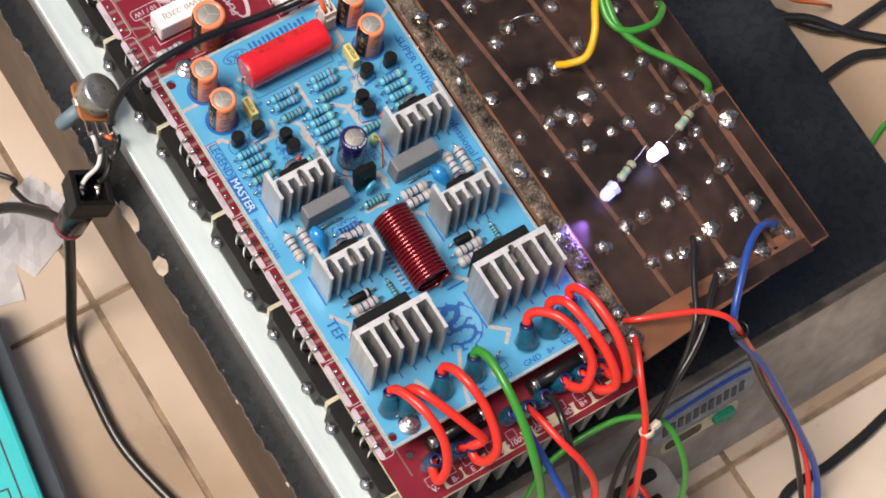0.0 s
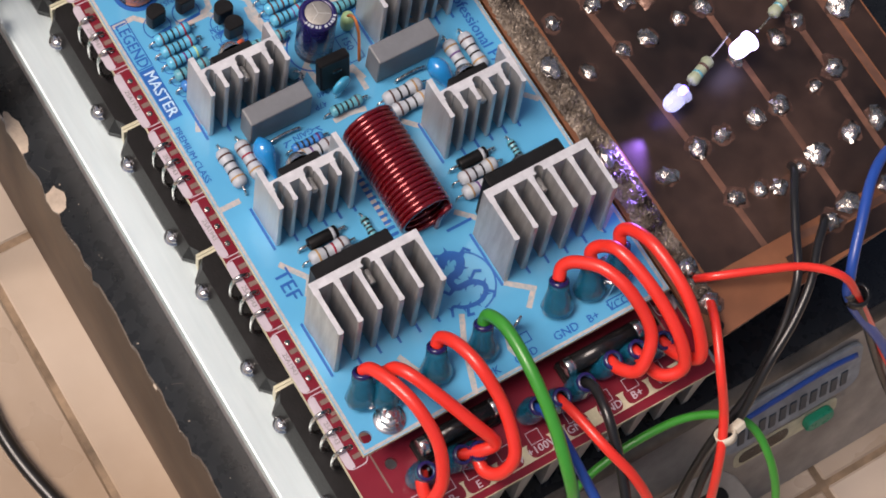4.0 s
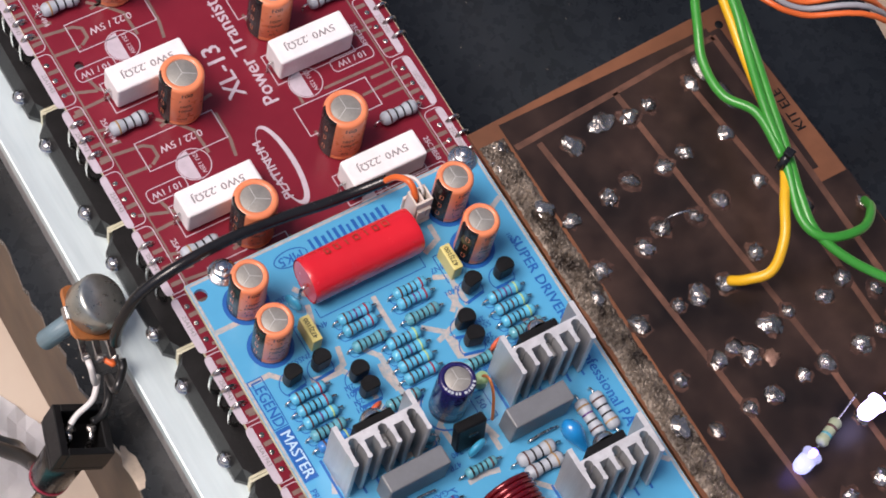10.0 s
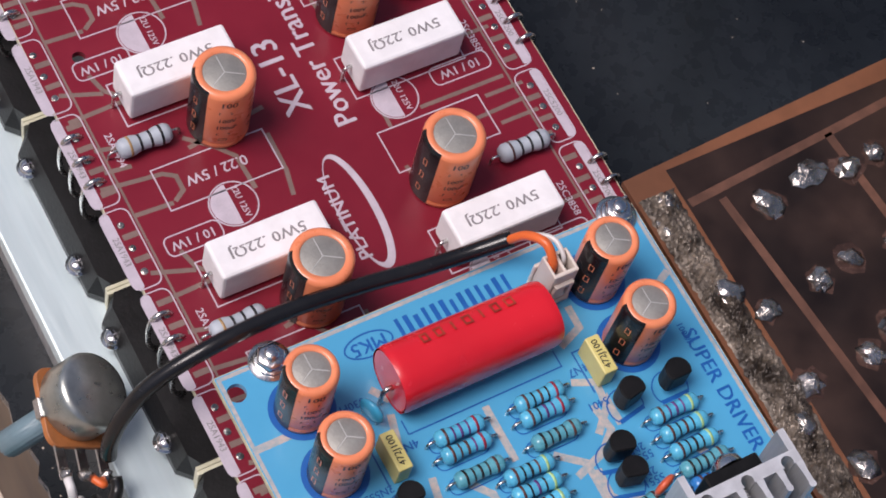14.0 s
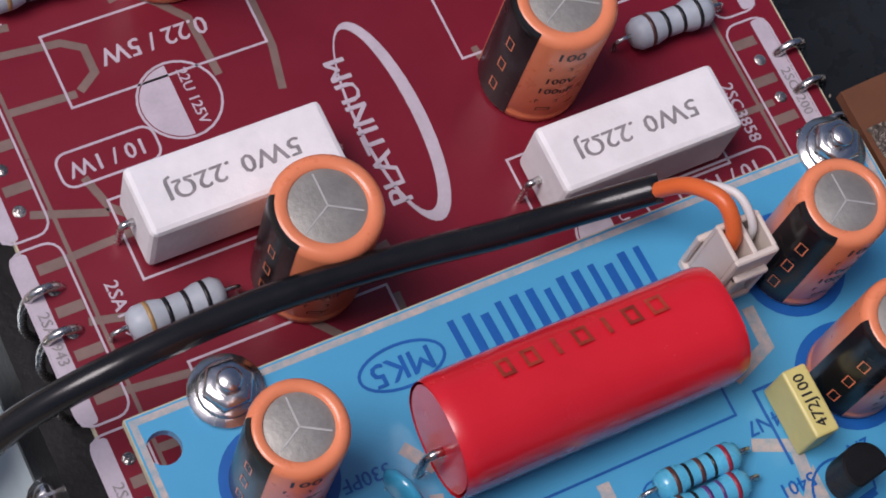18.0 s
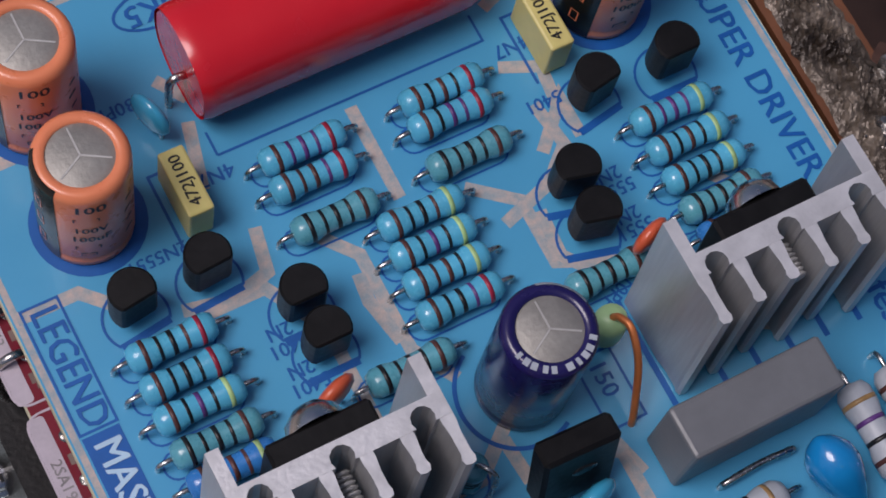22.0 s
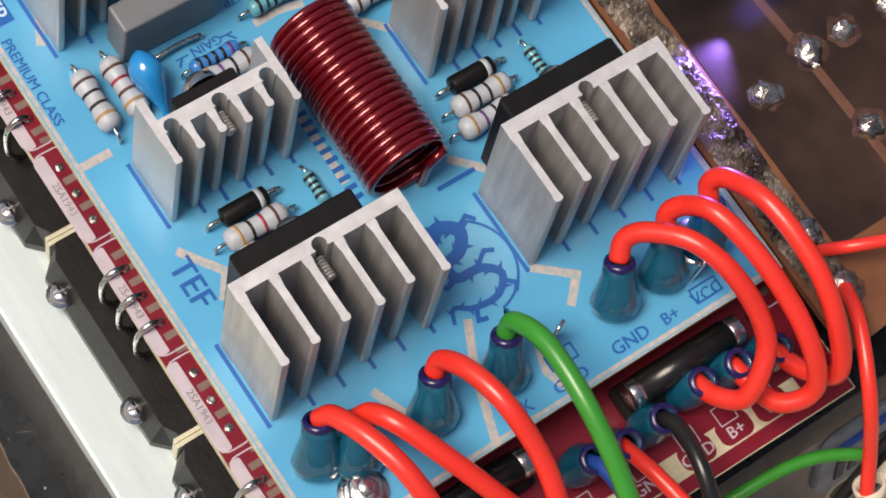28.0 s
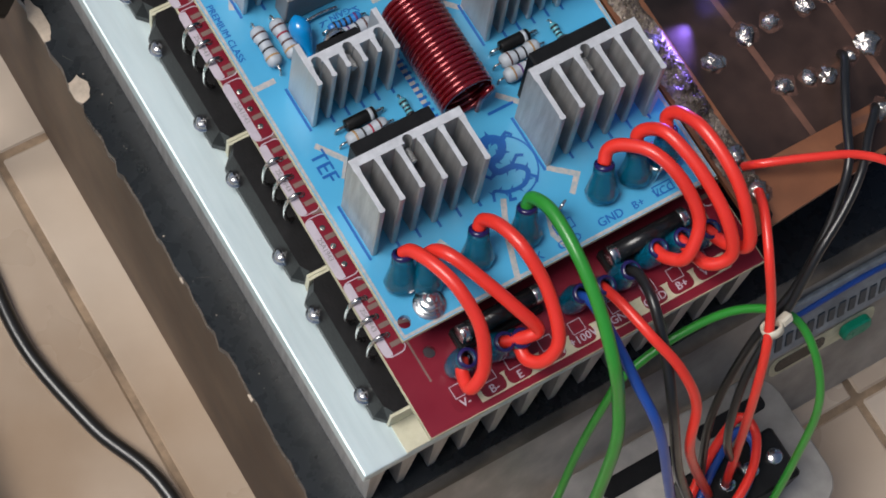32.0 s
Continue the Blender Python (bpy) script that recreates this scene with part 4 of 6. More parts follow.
def can(name, x, y, z, r, h, sleeve, label, group, turn=0.0, stripe_at=195.0, marks=True, ring=True):
    """An electrolytic capacitor: sleeve, scored top, dark polarity stripe and printed marks."""
    o = thing(name, x, y, z, label, "capacitor", group, rz=turn)
    s = part("sleeve", lathe([(r * 0.9, 0.0), (r, 0.4), (r, 1.4), (r * 0.965, 1.9), (r, 2.4), (r, h - 1.1), (r * 0.97, h - 0.5), (r * 0.90, h - 0.1), (r * 0.84, h), (r * 0.70, h), (r * 0.68, h - 0.35)], 36), sleeve, o)
    top = part("can_top", lathe([(r * 0.69, h - 0.3), (r * 0.66, h - 0.22), (0, h - 0.22)], 32), "can_top", o, "scored aluminium top")
    for k in range(3):
        a = radians(90 + 120 * k)
        part("score", moved(bx(0, -0.09, 0, r * 0.62, 0.09, 0.05), Matrix.Translation((0, 0, h - 0.2)) @ Matrix.Rotation(a, 4, "Z")), "score", top)
    # polarity stripe wrapped on the sleeve
    bm = bmesh.new()
    n, wd = 7, 34.0
    prof = [(r + 0.03, 0.5), (r + 0.03, h - 1.1), (r * 0.97 + 0.03, h - 0.48), (r * 0.9 + 0.02, h - 0.06)]
    cols = [[bm.verts.new((q * math.cos(radians(stripe_at - wd + 2 * wd * k / n)), q * math.sin(radians(stripe_at - wd + 2 * wd * k / n)), zz)) for q, zz in prof] for k in range(n + 1)]
    for a, b in zip(cols, cols[1:]):
        for j in range(len(prof) - 1):
            bm.faces.new((a[j], b[j], b[j + 1], a[j + 1])).smooth = True
    part("polarity_stripe", bm, "black_gloss" if sleeve == "orange" else "res_grey", s, "dark polarity stripe" if sleeve == "orange" else "pale polarity stripe")
    for zz in ((0.22, 0.47, 0.72) if sleeve == "orange" else ()):
        frame_mark = stripe([(-0.5, -0.95), (0.5, -0.95), (0.5, 0.95), (-0.5, 0.95)], 0.16, 0.0, True)
        part("minus_mark", moved(frame_mark, Matrix.Rotation(radians(stripe_at + 8), 4, "Z") @ Matrix.Translation((r + 0.06, 0, h * zz)) @ Matrix(((0, 0, 1, 0), (1, 0, 0, 0), (0, 1, 0, 0), (0, 0, 0, 1)))), "orange", s)
    if marks:
        def wrap_round(ob, at, zc):
            for v in ob.data.vertices:
                a = radians(at) + v.co.x / (r * 0.001)
                v.co = Vector(((r + 0.05) * 0.001 * math.cos(a), (r + 0.05) * 0.001 * math.sin(a), zc * 0.001 + v.co.y))
        for txt, zz, sz in (("100", 0.86, 1.7), ("100V", 0.56, 1.25), ("100uF", 0.43, 1.25)):
            wrap_round(lettering(txt, 0, 0, 0, sz, 0, "band_black", o), stripe_at + 74, h * zz)
        for k, (zz, wd_) in enumerate(((0.71, 2.6), (0.30, 2.6), (0.20, 1.6))):
            mark = stripe([(-wd_ / 2, -0.3), (wd_ / 2, -0.3), (wd_ / 2, 0.3), (-wd_ / 2, 0.3)], 0.14, 0.0, True)
            wrap_round(part("printed_mark", mark, "band_black", o), stripe_at + 70, h * zz)
        for k in range(4):
            wrap_round(part("printed_mark", bx(-0.5 - 0.25 * (k % 2), -0.22, 0, 0.6, 0.22, 0.01), "band_black", o), stripe_at + 128, h * (0.72 - 0.15 * k))
    return o


def base_ring(x, y, r):
    part("printed_disc", flat(ring_pts(x, y, r + 1.0, 32), ZI), "silk_blue", blue)


for x, y in ((77.0, 154.2), (76.7, 140.0), (13.4, 153.9), (13.2, 140.0)):
    can("electrolytic_capacitor", x, y, 0.1, 5.15, 18.3, "orange", "orange sleeved electrolytic capacitor with black stripe on blue board", "orange capacitors on blue board", stripe_at=194.0 if x > 40 else 180.0)
    base_ring(x + 0.2, y, 5.4)
navy_can = can("electrolytic_capacitor", 46.6, 103.2, 0.1, 5.1, 19.6, "navy", "navy blue electrolytic capacitor with scored silver top", "", stripe_at=45.0, marks=False)
for k in range(10):
    a = radians(195 + 13 * k + (9 if k > 4 else 0))
    part("rim_print", moved(bx(-0.4, -0.22 - 0.12 * (k % 3), 0, 0.4, 0.22 + 0.1 * (k % 2), 0.05), Matrix.Translation((4.32 * math.cos(a), 4.32 * math.sin(a), 19.58)) @ Matrix.Rotation(a, 4, "Z")), "res_grey", navy_can)
bline(ring_pts(46.0, 103.2, 6.6, 28, 120, 300), 0.5)

# red film capacitor
film = thing("film_capacitor", 45.7, 149.9, 0, "large glossy red wrapped film capacitor lying on blue board", "capacitor")
NO = 40
oval = [(6.55 * math.copysign(abs(math.cos(a)) ** 0.86, math.cos(a)), 6.5 + 6.4 * math.copysign(abs(math.sin(a)) ** 0.86, math.sin(a))) for a in [2 * math.pi * k / NO + 0.05 for k in range(NO)]]
bm = bmesh.new()
rings = []
for i in range(45):
    xx = -16.9 + 33.8 * i / 44
    k = 0.955 if i in (0, 44) else 0.992 if i in (1, 43) else 1.0
    ring = []
    for q, (a, b) in enumerate(oval):
        # lengthwise pleats and soft dents of the shrunk wrap
        pleat = 1 + 0.012 * noise.noise((0.06 * xx, 1.9 * math.cos(q * 0.157), 1.9 * math.sin(q * 0.157) + 3)) + 0.006 * noise.noise((0.3 * xx, 5 * math.cos(q * 0.157), 5 * math.sin(q * 0.157)))
        ring.append(bm.verts.new((xx, a * k * pleat, 6.5 + (b - 6.5) * k * pleat)))
    rings.append(ring)
for a, b in zip(rings, rings[1:]):
    for k in range(NO):
        bm.faces.new((a[k], a[(k + 1) % NO], b[(k + 1) % NO], b[k])).smooth = True
bmesh.ops.recalc_face_normals(bm, faces=bm.faces)
part("wrap", bm, "red_film", film)
# the end of the wrap, a lengthwise lap
lap = stripe([(-16.4, 0), (16.4, 0)], 0.5, 0.0)
part("wrap_lap", moved(lap, Matrix.Translation((0, -4.75, 10.98)) @ Matrix.Rotation(radians(46), 4, "X")), "red_film", film)
for e in (-1, 1):
    part("end_fill", prism([(a * 0.9, 6.5 + (b - 6.5) * 0.9) for a, b in oval], 0, 0.4), "red_film", film).matrix_local = Matrix.Translation((e * 0.0164, 0, 0)) @ Matrix(((0, 0, e, 0), (1, 0, 0, 0), (0, 1, 0, 0), (0, 0, 0, 1)))
    part("lead", tube([(e * 16.8, -1.2, 6), (e * 17.9, -1.2, 6.2), (e * 18.6, -1.2, 5.4), (e * 18.7, -1.2, 3), (e * 18.7, -1.2, -1.8)], 0.5, 8, 3), "tin", film)
# rubbed letters nobody can read any more
for k in range(7):
    w0, h0 = (1.5, 1.3, 0.5, 1.4, 0.5, 1.3, 1.2)[k], 1.9
    glyph = stripe([(-w0 / 2, -h0 / 2), (w0 / 2, -h0 / 2), (w0 / 2, h0 / 2), (-w0 / 2, h0 / 2)], 0.42, 0.0, True) if w0 > 1 else stripe([(0, -h0 / 2 - 0.2), (0, h0 / 2 + 0.2)], 0.5, 0.0)
    part("faded_print", moved(glyph, Matrix.Translation((9.0 - 3.0 * k, 3.0, 12.62)) @ Matrix.Rotation(radians(-24), 4, "X")), "red_print", film)

# header plug at the end of the signal lead
plug = thing("header_plug", 67.7, 156.0, 0, "cream two-way header plug with signal wire on blue board", "connector")
part("shroud", join(bx(-3.0, -3.1, 0, 3.0, 3.3, 1.6, 0.3), bx(-3.0, 2.5, 1.5, 3.0, 3.3, 8.0, 0.2)), "cream", plug)
h = part("housing", join(bx(-2.7, -2.7, 1.7, 2.7, -1.9, 12.6, 0.2), bx(-2.7, 1.7, 1.7, 2.7, 2.4, 12.6, 0.2), bx(-2.7, -2.1, 1.7, -2.15, 1.9, 12.6, 0.15), bx(2.15, -2.1, 1.7, 2.7, 1.9, 12.6, 0.15), bx(-0.3, -2.1, 1.7, 0.3, 1.9, 12.6, 0.15), bx(-2.2, -2.0, 1.7, 2.2, 1.8, 8.6)), "cream", plug)
part("latch", join(bx(-2.1, -3.4, 3.4, -1.3, -2.6, 9.0, 0.15), bx(1.3, -3.4, 3.4, 2.1, -2.6, 9.0, 0.15), bx(-2.1, -3.5, 8.2, 2.1, -2.6, 9.2, 0.15)), "cream", h)
for xx in (-1.25, 1.25):
    part("socket", bx(xx - 0.85, -1.7, 8.5, xx + 0.85, 1.6, 8.75), "black", h, "dark socket opening")


def to92(x, y, turn):
    o = thing("small_transistor", x, y, 0, "small black plastic transistor with flat face on blue board", "transistor", "small transistors", rz=turn)
    poly = [(2.6 * math.cos(radians(a)), 2.6 * math.sin(radians(a))) for a in range(-38, 219, 16)]
    part("body", prism(poly, 2.0, 7.8, 0.25), "black", o)
    for k in (-1, 0, 1):
        part("lead", tube([(k * 1.0, 0, 1.8), (k * 1.2, 0, 0.8), (k * 1.27, 0, -1.8)], 0.26, 6, 2), "tin", o)
    m = Matrix.Rotation(radians(turn), 3, "Z")
    pts = [m @ Vector((*p, 0)) for p in ring_pts(0, -0.6, 3.6, 20, -30, 210)]
    bline([(x + p.x, y + p.y) for p in pts], 0.3, closed=True)
    a, b, c, d = (m @ Vector(p) for p in ((-3.0, -2.2, 0), (3.0, -2.2, 0), (3.0, -3.1, 0), (-3.0, -3.1, 0)))
    part("printed_line", flat([(x + p.x, y + p.y) for p in (a, b, c, d)], ZI + 0.01), "silk_blue", blue)


for x, y, a in ((13.2, 128.4, 8), (21.9, 128.6, 4), (29.3, 121.2, 0), (29.5, 116.0, 0), (62.2, 120.8, -14), (61.8, 115.5, -14), (69.5, 129.4, 10), (79.5, 129.0, 0)):
    to92(x, y, a)

for x, y in ((68.0, 138.2), (23.6, 137.4)):
    o = thing("box_capacitor", x, y, 0, "yellow moulded box capacitor with printed code on blue board", "capacitor", "yellow box capacitors")
    part("case", bx(-1.5, -4.0, 0.2, 1.5, 4.0, 6.6, 0.3, 2), "yellow", o)
    lettering("472J100", 0, 0, 6.66, 1.35, 90, "band_black", o)
    bline([(x - 2.4, y - 4.6), (x - 2.4, y + 4.4), (x + 1.6, y + 4.4)], 0.35)


def disc(name, x, y, r, t, z, material, turn, label, tail=0.0):
    """A dipped disc capacitor standing on its two leads."""
    o = thing(name, x, y, 0, label, "capacitor", rz=turn)
    prof = [(0, -t / 2), (r * 0.55, -t * 0.46), (r * 0.88, -t * 0.28), (r, 0), (r * 0.88, t * 0.28), (r * 0.55, t * 0.46), (0, t / 2)]
    b = lathe(prof, 20, "y")
    for v in b.verts:
        if v.co.z < 0 and tail:
            k = -v.co.z / r
            v.co.x *= 1 - 0.55 * k
            v.co.z *= 1 + tail * k
    part("body", moved(b, Matrix.Translation((0, 0, z))), material, o)
    for e in (-1, 1):
        part("lead", tube([(e * r * 0.3, 0, z - r * 0.7), (e * 1.6, 0, 1.0), (e * 1.8, 0, -1.8)], 0.26, 6, 3), "tin", o)


disc("disc_capacitor", 24.0, 147.0, 2.9, 1.8, 3.6, "disc_pale", -70, "small pale blue disc capacitor beside red film capacitor")
disc("disc_capacitor", 26.9, 109.5, 2.9, 1.8, 6.9, "disc_orange", 20, "small orange ceramic disc capacitor behind heat sink")
disc("disc_capacitor", 65.6, 110.6, 2.6, 1.7, 6.3, "disc_orange", 20, "small orange ceramic disc capacitor behind heat sink")
disc("disc_capacitor", 46.0, 88.2, 3.2, 2.2, 5.0, "disc_pale", 15, "pale blue disc capacitor beside black transistor")


def drop(x, y, dx, dy, dz):
    """A dipped drop capacitor leaning over on its leads."""
    o = thing("drop_capacitor", x, y, 0, "glossy blue drop shaped capacitor leaning on blue board", "capacitor", "blue drop capacitors")
    b = lathe([(0.5, 0.4), (0.75, 2.0), (1.3, 3.8), (2.2, 5.8), (2.95, 7.8), (3.2, 9.2), (2.95, 10.6), (2.0, 11.9), (0.9, 12.7), (0, 13.1)], 22)
    lean = Vector((dx, dy, dz)).to_track_quat("Z", "X").to_matrix().to_4x4()
    part("body", moved(b, lean @ Matrix.Diagonal((1, 0.88, 1, 1))), "disc_blue", o)
    for e in (-1, 1):
        part("lead", tube([(e * 0.3, 0.2, 1.2), (e * 1.0, 0, 0.4), (e * 1.2, 0, -1.8)], 0.26, 6, 3), "tin", o)


drop(19.0, 73.8, 0.0, 7.4, 5.0)
drop(73.4, 72.9, -2.4, 7.2, 5.0)

# bead and looped lead of an upright part
up = thing("upright_resistor", 57.2, 104.2, 0, "upright green bead resistor with looped copper lead", "resistor")
part("bead", lathe([(0.4, 1.0), (1.6, 1.2), (1.9, 2.6), (1.9, 5.4), (1.6, 6.8), (0.4, 7.0)], 16), "bead", up)
part("lead", tube([(0, 0, 6.8), (0.3, -0.6, 8.0), (0.6, -2.4, 8.4), (0.0, -5.6, 6.5), (-1.4, -8.8, 2.6), (-1.8, -9.8, 0.4), (-1.8, -9.9, -1.8)], 0.42, 8, 5), "copper", up)
bline([(53.0, 94.6), (53.0, 103.0), (57.4, 103.0), (57.4, 94.6)], 0.3, closed=True)

# upright teal resistor beside the first heat sink
up = thing("upright_resistor", 36.2, 96.4, 0, "upright teal film resistor with folded lead beside heat sink", "resistor")
b = part("body", lathe([(0.3, 0.8), (1.2, 0.9), (1.6, 1.5), (1.6, 2.6), (1.35, 3.1), (1.35, 5.6), (1.6, 6.1), (1.6, 7.0), (1.2, 7.5), (0.3, 7.6)], 18), "res_teal", up)
for zz in (3.5, 4.4, 5.3):
    part("colour_band", lathe([(1.3, zz - 0.22), (1.39, zz - 0.22), (1.39, zz + 0.22), (1.3, zz + 0.22)], 18), "band_black", b)
part("lead", tube([(0, 0, 7.5), (0.2, -0.4, 8.6), (0.9, -1.4, 8.8), (1.4, -2.2, 7.6), (1.5, -2.4, 3), (1.5, -2.4, -1.8)], 0.3, 7, 5), "tin", up)
bline(ring_pts(36.2, 96.4, 2.6, 20), 0.3, closed=True)

# grey box capacitors and their wire links
for x0, y0, x1, y1 in ((55.8, 86.2, 74.2, 92.2), (17.9, 86.4, 36.0, 91.9)):
    o = thing("box_capacitor", (x0 + x1) / 2, (y0 + y1) / 2, 0, "matt grey box film capacitor standing on blue board", "capacitor", "grey box capacitors")
    for e in (-1, 1):
        part("lead", tube([(e * 7.5, 0, 0.4), (e * 7.5, 0, -0.6), (e * 7.5, 0, -1.8)], 0.4, 7, 2), "tin", o)
    part("case", bx((x0 - x1) / 2, (y0 - y1) / 2, 0.1, (x1 - x0) / 2, (y1 - y0) / 2, 11.6, 0.45, 2), "grey_box", o)
    lk = thing("wire_link", (x0 + x1) / 2, y0 - 2.2, 0, "bare tinned wire link in front of grey capacitor", "wire link", "wire links")
    part("wire", tube([(-4.6, 0, -1.8), (-4.5, 0, 0.7), (-3.8, 0, 1.5), (0, 0.2, 1.7), (3.8, 0, 1.6), (4.5, 0, 0.8), (4.6, 0, -1.8)], 0.38, 8, 4), "tin", lk)

# black flat transistor beside the navy capacitor
o = thing("flat_transistor", 45.6, 91.4, 0, "flat black plastic transistor standing on blue board", "transistor", rz=-2)
lean = Matrix.Translation((0, 0, 1.6)) @ Matrix.Rotation(radians(-10), 4, "X")
body = part("body", moved(bx(-4.4, -1.6, 0.0, 4.4, 1.6, 11.2, 0.45), lean), "black", o)
part("hole", moved(lathe([(0, -1.66), (1.5, -1.66), (1.5, -1.5), (0, -1.5)], 16, "y"), lean @ Matrix.Translation((0.4, 0, 6.6)) @ Matrix.Diagonal((1, 1, 0.6, 1))), "black_gloss", body)
for k in (-1, 0, 1):
    part("lead", tube([(2.3 * k, 0, 2.0), (2.3 * k, 0, 0.5), (2.3 * k, 0, -1.8)], 0.4, 6, 2), "tin", o)


def heat_sink(x0, y1, width, depth, height, big, lean):
    """A comb-shaped extrusion standing on end: back wall, fins to the front, screw channel and a transistor behind."""
    o = thing("finned_heat_sink", x0, y1, 0, "tall dull aluminium finned heat sink on blue board" if big else "small bright aluminium finned heat sink on blue board", "heat sink", "large heat sinks" if big else "small heat sinks")
    mat = "alu_dull" if big else "alu"
    z0, z1 = 0.3, height
    back = 0.0 if big else -4.2
    th = 2.3 if big else 2.5
    n = 6
    ft = 1.7 if big else 1.45
    g = (width - ft) / (n - 1)
    f0 = back - th

    def cut(ob):
        """The sawn upper end is rough; overhead light is put into its paler colour."""
        ob.data.materials.append(M["alu_cut_lit"])
        for f in ob.data.polygons:
            if f.normal.z > 0.9:
                f.material_index = 1

    # round screw channels open into every other gap
    front = [(width - 0.04, f0)]
    for k in ((2,) if big else (4, 2, 0)):
        cx = ft / 2 + g * (k + 0.5)
        front += [(cx + 1.25 * math.cos(radians(a)), f0 + 0.7 + 1.25 * math.sin(radians(a))) for a in range(-34, 215, 31)]
    front.append((0.04, f0))
    cut(part("back_wall", prism([(0.04, back), (width - 0.04, back)] + front, z0, z1), mat, o))
    for k in range(n):
        xx = ft / 2 + g * k
        y0 = -depth + (0.0 if k in (0, n - 1) else 0.5 if k % 2 else 1.1)
        top = 0.0 if (not big and k in (0, n - 1)) else f0 + 0.12
        h0, h1 = ft / 2, ft * 0.38
        prof = [(xx - h0, top), (xx + h0, top), (xx + h0, f0 - 0.6), (xx + h1, f0 - 2.0), (xx + h1, y0 + 1.2), (xx + h1 + 0.16, y0 + 0.7), (xx + h1, y0 + 0.15), (xx + 0.1, y0), (xx - h1, y0 + 0.15), (xx - h1 - 0.16, y0 + 0.7), (xx - h1, y0 + 1.2), (xx - h1, f0 - 2.0), (xx - h0, f0 - 0.6)]
        cut(part("fin", prism(prof, z0 + 0.03 + 0.01 * k, z1 - 0.03 - 0.01 * k), mat, o))
    # screw channel with the tapped screw in the middle gap
    xm = width * 0.5
    for q in range(7):
        part("screw_thread", moved(lathe([(0, -0.28), (0.75, -0.26), (1.05, 0), (0.75, 0.26), (0, 0.28)], 14, "y"), Matrix.Translation((xm, f0 + 0.2 - 0.56 * q, height * 0.8))), "alu_dull", o, "turn of the threaded screw tip")
    part("base_print", flat([(-0.9, -depth - 0.6), (-0.2, -depth - 0.6), (-0.2, 0.4), (-0.9, 0.4)], 0.08), "silk_blue", o, "dark blue printed outline")
    for k in range(1, n):
        xx = ft / 2 + (width - ft) * k / (n - 1)
        part("base_print", flat([(xx + 0.4, -depth - 1.2), (xx + 1.1, -depth - 1.2), (xx + 1.1, -depth + 3), (xx + 0.4, -depth + 3)], 0.075), "silk_blue", o, "dark blue printed outline")
    # the transistor clamped on the back
    t = thing("clamped_transistor", x0, y1, 0, "black plastic transistor clamped on the back of heat sink", "transistor", "clamped transistors")
    if big:
        part("body", bx(3.2, 0.1, 1.8, width - 5.5, 4.6, height - 2.2, 0.4), "black", t)
        lx, ly = (6.0, 12.0, 18.0), 2.6
    else:
        part("body", bx(5.6, back + 0.1, 2.0, width - 6.0, back + 3.0, height - 2.0, 0.35), "black", t)
        lx, ly = (8.0, 11.0, 14.0), back + 1.6
    part("screw_head", moved(lathe([(0, 2.6), (1.5, 2.3), (2.8, 1.3), (3.2, 0)], 18, "y"), Matrix.Translation((xm, (4.6 if big else back + 3.0), height * (0.66 if big else 0.8)))), "steel", t, "domed screw head")
    for q in lx:
        part("lead", tube([(q, ly, 2.2), (q, ly, 0.6), (q, ly, -1.8)], 0.4, 6, 2), "tin", t)
    # none of them stands quite upright
    for ob in (*o.children_recursive, *t.children_recursive):
        for v in ob.data.vertices:
            k = max(0.0, v.co.z / (height * 0.001))
            v.co.x += lean[0] * 0.001 * k
            v.co.y += lean[1] * 0.001 * k


for x0, y1, lean in ((9.7, 105.4, (0.7, 0.8)), (61.4, 106.6, (0.2, 0.9)), (9.7, 70.4, (0.5, 1.0)), (60.3, 70.6, (0.3, 2.1))):
    heat_sink(x0, y1, 23.0, 12.0, 21.6, False, lean)
heat_sink(5.5, 37.0, 30.7, 15.0, 25.0, True, (0.1, 1.2))
heat_sink(55.9, 37.3, 31.0, 15.2, 25.0, True, (0.1, 1.4))

# red air-core coil
coil = thing("air_core_coil", 45.4, 60.2, 0, "red enamelled copper wire coil lying on blue board", "inductor")
turns = 20
for k in range(turns):
    yy = 14.2 - 1.5 * k
    pts = [(7.0 * math.cos(a), yy - 1.5 * (a / (2 * math.pi)), 8.1 + 7.0 * math.sin(a)) for a in [2 * math.pi * j / 28 for j in range(29)]]
    part("turn", tube(pts, 0.76, 10, 1, False), "enamel", coil)
part("tail", tube([(7.0, 14.2, 8.1), (7.3, 14.6, 5), (7.0, 15, -1.8)], 0.9, 8, 4), "enamel", coil)
part("tail", tube([(7.0, -15.6, 8.1), (5.6, -16.4, 9.6), (3.6, -16.6, 7.5), (3.4, -16.6, 1.0), (3.4, -16.6, -1.8)], 0.8, 8, 4), "enamel", coil, "bent wire end")
for k in range(12):
    bline([(37.2, 47 + 1.9 * k), (39.4, 47 + 1.9 * k)], 0.9)
bline([(50.5, 41.2), (58.0, 41.2)], 0.8)


